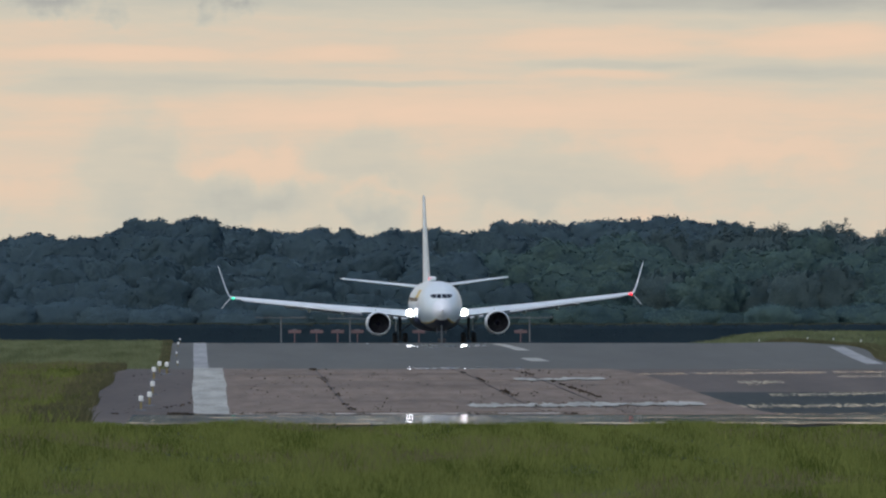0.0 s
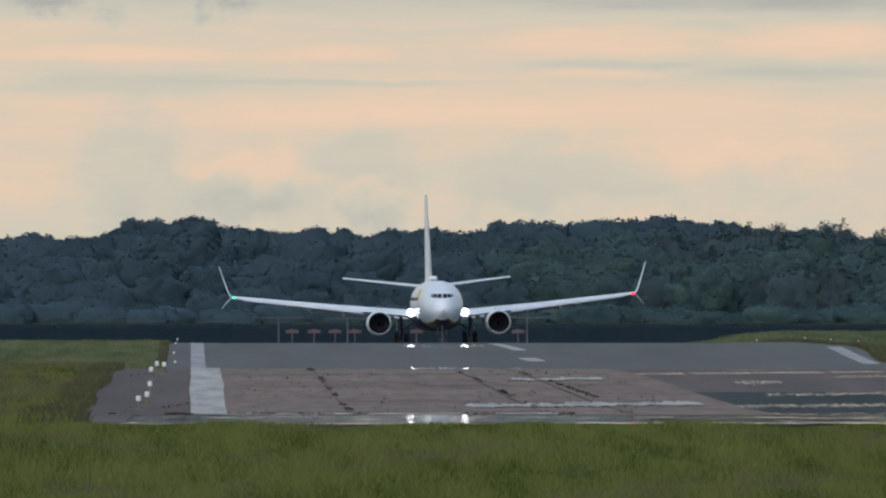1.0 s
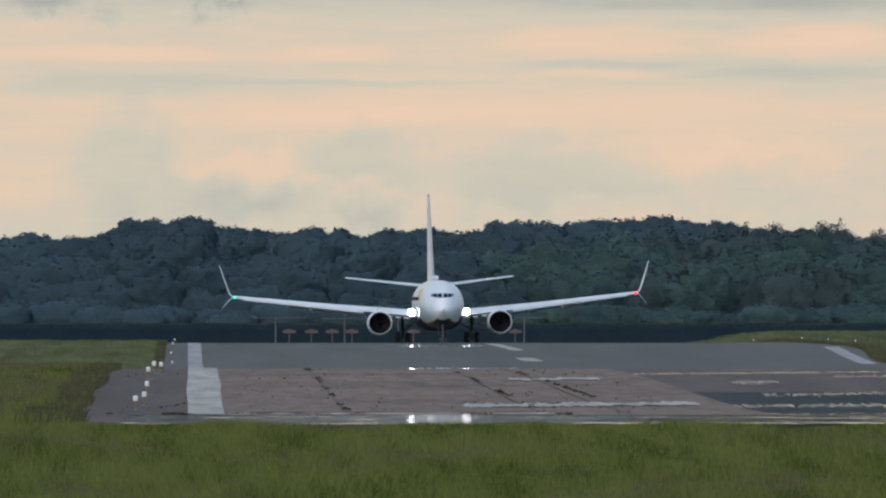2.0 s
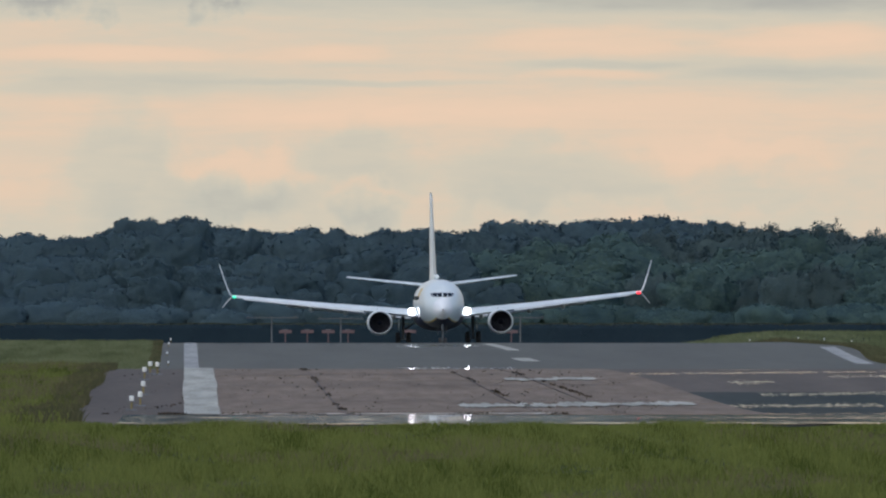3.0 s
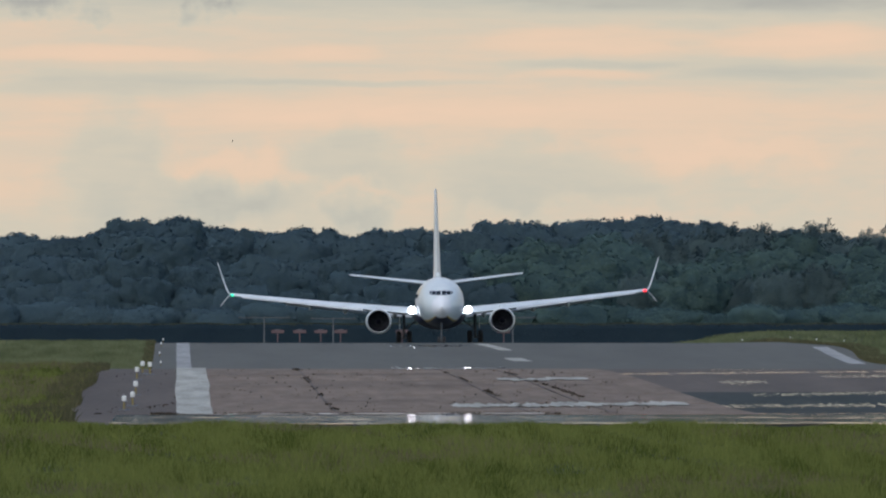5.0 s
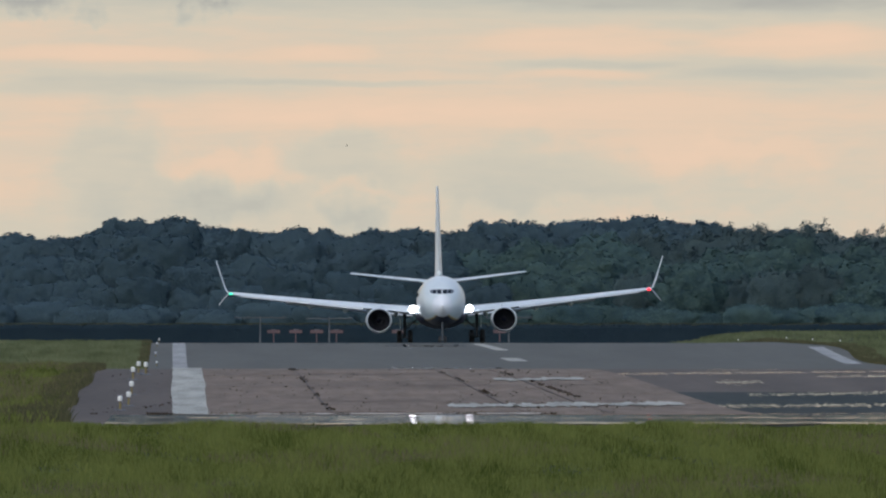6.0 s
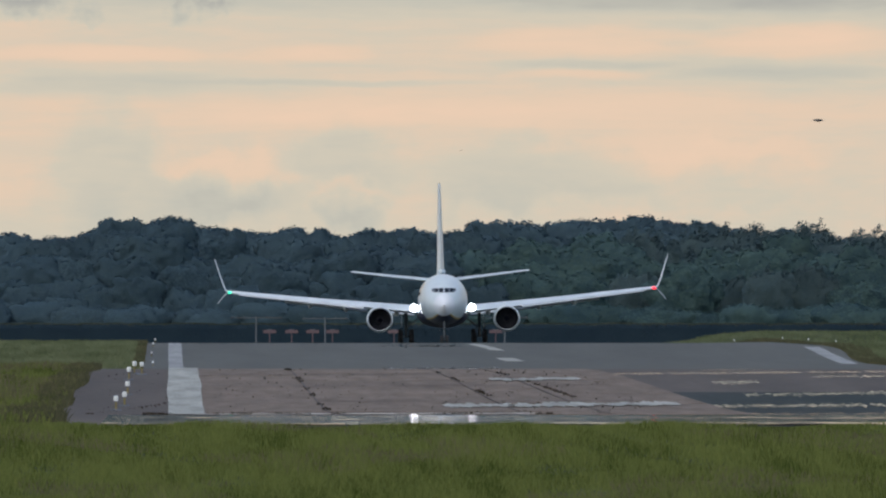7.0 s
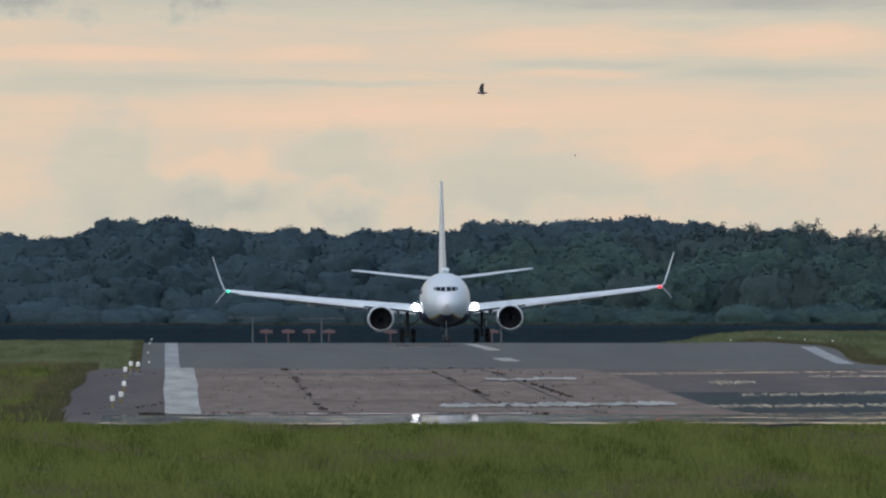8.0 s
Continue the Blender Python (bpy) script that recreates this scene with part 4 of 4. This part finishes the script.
far_bird, far_wings = build_bird("small_bird", "distant small dark bird gliding over the trees", 0.48)


# ---------------------------------------------------------------- pavement pieces and paint
def paint_strip(name, corners, label, mat=PAINT, lift=0.075, bits=6):
    """A worn painted stripe between two plan points, with a ragged outline. corners: (x, y) of centre ends and its depth."""
    (xa, ya), (xb, yb), half = corners
    rng = np.random.default_rng(int(abs(xa * 97 + ya * 13)))
    vs = []
    steps = max(2, int(max(abs(xb - xa) * 26, abs(yb - ya) / 1.5)))
    across = abs(xb - xa) > abs(yb - ya) * 0.5
    wear = [0.0, 0.0]
    for i in range(steps + 1):
        u = i / steps
        x, y = xa + (xb - xa) * u, ya + (yb - ya) * u
        for k, s in enumerate((-1, 1)):
            wear[k] = 0.72 * wear[k] + 0.62 * rng.normal()
            j = half * min(1.3, max(0.06, 0.72 + 0.34 * wear[k])) if across else half * (1 + 0.03 * wear[k])
            vs.append((x, y + s * j) if across else (x + s * j, y))
    a = np.array(vs)
    z = height(a[:, 0], a[:, 1]) + lift
    fs = [(2 * i, 2 * i + 1, 2 * i + 3, 2 * i + 2) for i in range(steps)]
    ob = raw(name, np.column_stack([a, z]), fs, mat)
    return tagged(ob, label, "marking", kind="structure")


paint_strip("marking_edge", ((0.45, 288), (0.45, 362), 0.45), "worn white painted edge stripe", lift=0.085)
# the two far stripes use the paint that is greyed for haze
paint_strip("marking_edge_far", ((0.5, 700), (0.5, 900), 0.47), "white painted edge stripe greyed for distance haze", PAINT_HAZED, 0.04)
paint_strip("marking_edge_side", ((43.6, 762), (46.1, 854), 0.55), "worn white painted edge stripe", PAINT_HAZED, 0.04)
for xa, ya, xb, yb, half in ((9.1, 337.0, 11.7, 338.5, 2.2), (7.0, 302.5, 13.1, 306.0, 3.0)):
    paint_strip("marking_chevron", ((xa, ya), (xb, yb), half), "worn white chevron stripe", PAINT, 0.085)


def glitter(label, a, b, half, count, seed, big=1.0, lift=0.046):
    """A row of small uneven mirrors, added to give glints of sky and lamps."""
    rng = np.random.default_rng(seed)
    u = np.sort(rng.random(count))
    gap = np.sin(u * 31 + seed) + np.sin(u * 73 + 2 * seed) > -1.6
    u = u[gap]
    x, y = a[0] + (b[0] - a[0]) * u, a[1] + (b[1] - a[1]) * u + rng.normal(size=len(u)) * half
    w, d = rng.uniform(0.010, 0.038, len(u)) * big, rng.uniform(0.15, 0.6, len(u)) * half
    ang = np.linspace(0, 2 * math.pi, 6, endpoint=False)
    px = x[:, None] + w[:, None] * np.cos(ang) * rng.uniform(0.6, 1.2, (len(u), 6))
    py = y[:, None] + d[:, None] * np.sin(ang) * rng.uniform(0.6, 1.2, (len(u), 6))
    pz = height(px, py) + lift + rng.uniform(0, 0.012, len(u))[:, None]
    ob = raw("water_puddle", np.stack([px, py, pz], axis=2).reshape(-1, 3), np.arange(px.size).reshape(-1, 6), MIRROR_FILM)
    return tagged(ob, label, "water", kind="structure")


# mirror flecks added for the mirage glitter; the pavement holds no such pools
for k, (a, b, half, count) in enumerate((((12.6, 347.5), (22.5, 353.8), 0.9, 620), ((16.0, 357.5), (18.2, 358.5), 0.5, 110), ((18.6, 343.0), (22.5, 344.5), 0.9, 240), ((15.3, 334.0), (16.6, 335.0), 1.2, 70),
                                         ((15.4, 318.0), (21.5, 322.5), 0.8, 380), ((13.0, 303.0), (20.5, 306.0), 1.2, 460), ((11.0, 290.0), (20.0, 292.0), 0.9, 260))):
    glitter("broken line of small mirrors added for bright glints on the overrun", a, b, half, int(count * 1.3), 80 + k)
glitter("scattered mirrors added for mirage glints on the crest of the runway", (0.0, 877.0), (39.0, 877.0), 3.0, 260, 98, 4.0, 0.034)
glitter("scattered mirrors added on the runway for landing light glints", (15.2, 861.0), (21.2, 861.0), 4.0, 110, 99, 4.0, 0.034)
glitter("scattered mirrors added in the hollow of the runway for landing light glints", (13.0, 731.0), (20.4, 733.0), 5.0, 150, 97, 4.0, 0.034)
paint_strip("marking_chevron", ((0.6, 287.6), (9.0, 289.4), 0.7), "worn cream stripe along the slab edge", PAINT_OLD, 0.085)
for xa, ya, xb, yb, half in ((22.3, 876, 23.1, 834, 0.45), (22.4, 795, 22.6, 776, 0.62)):
    paint_strip("marking_centre", ((xa, ya), (xb, yb), half), "white painted runway line", lift=0.04)


for i, y in enumerate((346, 329, 309)):
    paint_strip("joint_filler", ((1.2, y), (12.3 - i * 0.1, y + 0.8), 0.26), "dark broken joint filler across the slabs", TAR, 0.078)
for xa, ya, xb, yb in ((3.60, 361, 3.97, 290), (7.75, 361, 8.75, 290), (9.4, 361, 10.8, 290)):
    paint_strip("joint_filler", ((xa, ya), (xb, yb), 0.018), "dark joint filler along the slabs", TAR, 0.078)


def build_slabs():
    """Concrete slabs with open joints, lane by lane."""
    floor = thing("pavement_concrete", "pinkish worn concrete slabs with open joints", "pavement", kind="structure")
    near, far = [0.0, 3.97, 8.75, 10.8, 14.3], [0.0, 3.60, 7.75, 9.4, 12.7]
    rows = np.linspace(288.5, 361.5, 13)
    rng = np.random.default_rng(5)
    edge = lambda k, y: near[k] + (far[k] - near[k]) * (y - 288.5) / 73
    for k in range(4):
        for y0, y1 in zip(rows, rows[1:]):
            g, lift = 0.018, 0.062 + rng.uniform(-0.004, 0.004)
            top = [(edge(k, y) + g * (1 if i == 0 else 0), y) if i == 0 else (edge(k + 1, y) - g, y) for y in (y0 + 0.03, (y0 + y1) / 2, y1 - 0.03) for i in (0, 1)]
            bm = bmesh.new()
            up = [bm.verts.new((x, y, float(land(y)) + lift)) for x, y in top]
            dn = [bm.verts.new((x, y, float(land(y)) + 0.01)) for x, y in top]
            for q in ((0, 1, 3, 2), (2, 3, 5, 4)):
                bm.faces.new([up[i] for i in q])
            for i, j in ((0, 1), (1, 3), (3, 5), (5, 4), (4, 2), (2, 0)):
                bm.faces.new((up[j], up[i], dn[i], dn[j]))
            bmesh.ops.recalc_face_normals(bm, faces=bm.faces)
            part("slab", bm, CONCRETE, floor)
    return near, far


build_slabs()


def weeds(name, label, count, path, tall, seed, mat=GRASS_DRY):
    """Dark weeds rooted along a joint; path gives (x, y) for 0..1."""
    rng = np.random.default_rng(seed)
    vs = []
    spots = rng.random(max(4, count // 26))
    for i in range(count):
        u = min(1, max(0, spots[rng.integers(len(spots))] + rng.normal() * 0.012))
        x, y = path(u)
        x, y = x + rng.normal() * 0.05, y + rng.normal() * 0.4
        z, h = float(land(y)) + 0.05, tall * rng.uniform(0.3, 1.2)
        lx, ly, a = rng.normal() * h * 0.5, rng.normal() * h * 0.5, rng.random() * math.pi
        w = 0.03
        dx, dy = math.cos(a) * w, math.sin(a) * w
        vs += [(x - dx, y - dy, z), (x + dx, y + dy, z), (x + lx + dx * 0.5, y + ly, z + h), (x + lx - dx * 0.5, y + ly, z + h * 0.9)]
    return tagged(raw(name, vs, np.arange(len(vs)).reshape(-1, 4), mat), label, "weeds", kind="stuff")


WEED = leafy("withered_weeds", (0.034, 0.028, 0.022), (0.07, 0.056, 0.042), 0.9, 0.0)
for i, (a, b) in enumerate((((3.60, 360), (3.97, 297)), ((7.75, 361), (8.75, 303)), ((9.4, 360), (10.8, 312)))):
    weeds("weeds", "dark withered weeds growing in a concrete joint", 300, lambda u, a=a, b=b: (a[0] + (b[0] - a[0]) * u, a[1] + (b[1] - a[1]) * u), 0.045, 60 + i, WEED)
weeds("weeds", "dark withered weeds along the slab edge", 450, lambda u: (-0.5 + 10 * u, 289.0), 0.06, 70, WEED)
weeds("weeds", "scattered dark tufts on the painted stripe and old asphalt", 120, lambda u: (-1.9 + (u * 53.3 % 1) * 2.8, 291 + (u * 17.9 % 1) * 66), 0.035, 72, WEED)
weeds("weeds", "scattered dark tufts on the concrete", 420, lambda u: (1.2 + (u * 37.7 % 1) * 11, 290 + (u * 91.3 % 1) * 68), 0.04, 71, WEED)


# ---------------------------------------------------------------- motion of things
def run(t):
    """Metres rolled along the runway since the start."""
    return 3.0 * t + 0.85 * t * t


PATH_T = [0, 1.5, 3.0, 3.5, 4.5, 6.0, 7.0, 8.0]
PATH_X = [20.26, 20.62, 21.0, 21.1, 21.24, 21.46, 21.61, 21.68]
PATH_YAW = [1.10, 0.75, 0.15, -0.15, -0.62, -0.82, -0.87, -0.90]


def motions():
    rows = []
    for t in np.arange(0, 8.01, 0.25):
        y = 1000 - run(t)
        x, yaw = float(np.interp(t, PATH_T, PATH_X)), float(np.interp(t, PATH_T, PATH_YAW))
        rows.append((t, pose(x, y, float(land(y)) + 0.03, 0, -0.62, yaw)))
    walk(airliner, rows)
    for ob, x, y, z, r in WHEELS:
        n_step = 160
        walk(ob, [(8 * i / n_step, pose(x, y, z, math.degrees(run(8 * i / n_step) / r) % 360)) for i in range(n_step + 1)])
    for fan, x in FANS:
        walk(fan, [(0.1 * i, pose(x, -7.75, 1.93, 0, 71.0 * i % 360, 0)) for i in range(81)])
    # the beacon sweeps round every 1.1 s, fastest as it faces the camera, as at 4.5 s
    turns = []
    for i in range(241):
        u = (i / 30 - 4.5) / 1.1
        turns.append((i / 30, pose(*BEACON_AT, 0, 0, 360 * u + 55 * math.sin(2 * math.pi * u))))
    walk(beacon, turns)

    def fly(ob, wings, dist, points, beat, phase, heading):
        ts = np.arange(0, 8.001, 0.1)
        px = np.interp(ts, [p[0] for p in points], [p[1] for p in points])
        py = np.interp(ts, [p[0] for p in points], [p[2] for p in points])
        pan = np.interp(ts, [p[0] for p in PAN], [p[1] for p in PAN])
        rows = []
        for t, u, v, a in zip(ts, px, py, pan):
            x = dist * math.tan(radians(a) + (u - 784) / FOCAL)
            rows.append((t, pose(x, dist, EYE_Z + dist * (500 - v) / FOCAL, 0, 0, heading)))
        walk(ob, rows)
        for s, w in zip((1, -1), wings):
            steps = np.arange(0, 8.001, 1 / 30)
            walk(w, [(t, pose(0, 0, 0, 0, -s * (8 + 66 * math.cos(2 * math.pi * (t - phase) / beat)), 0)) for t in steps])

    fly(bird, bird_wings, 420.0, [(0, 5600, 420), (6.8, 1568, 216), (6.9, 1514, 219), (7.0, 1448, 213), (7.2, 1328, 210), (7.4, 1214, 197), (7.5, 1157, 197), (7.6, 1092, 189), (7.8, 971, 181), (8.0, 854, 165)], 0.3, 7.98, -82)
    fly(far_bird, far_wings, 1250.0, [(0, -617, 160), (3.5, 100, 220), (4.5, 310, 248), (6.5, 715, 262), (8.0, 1018, 274)], 0.35, 0.1, 80)


motions()
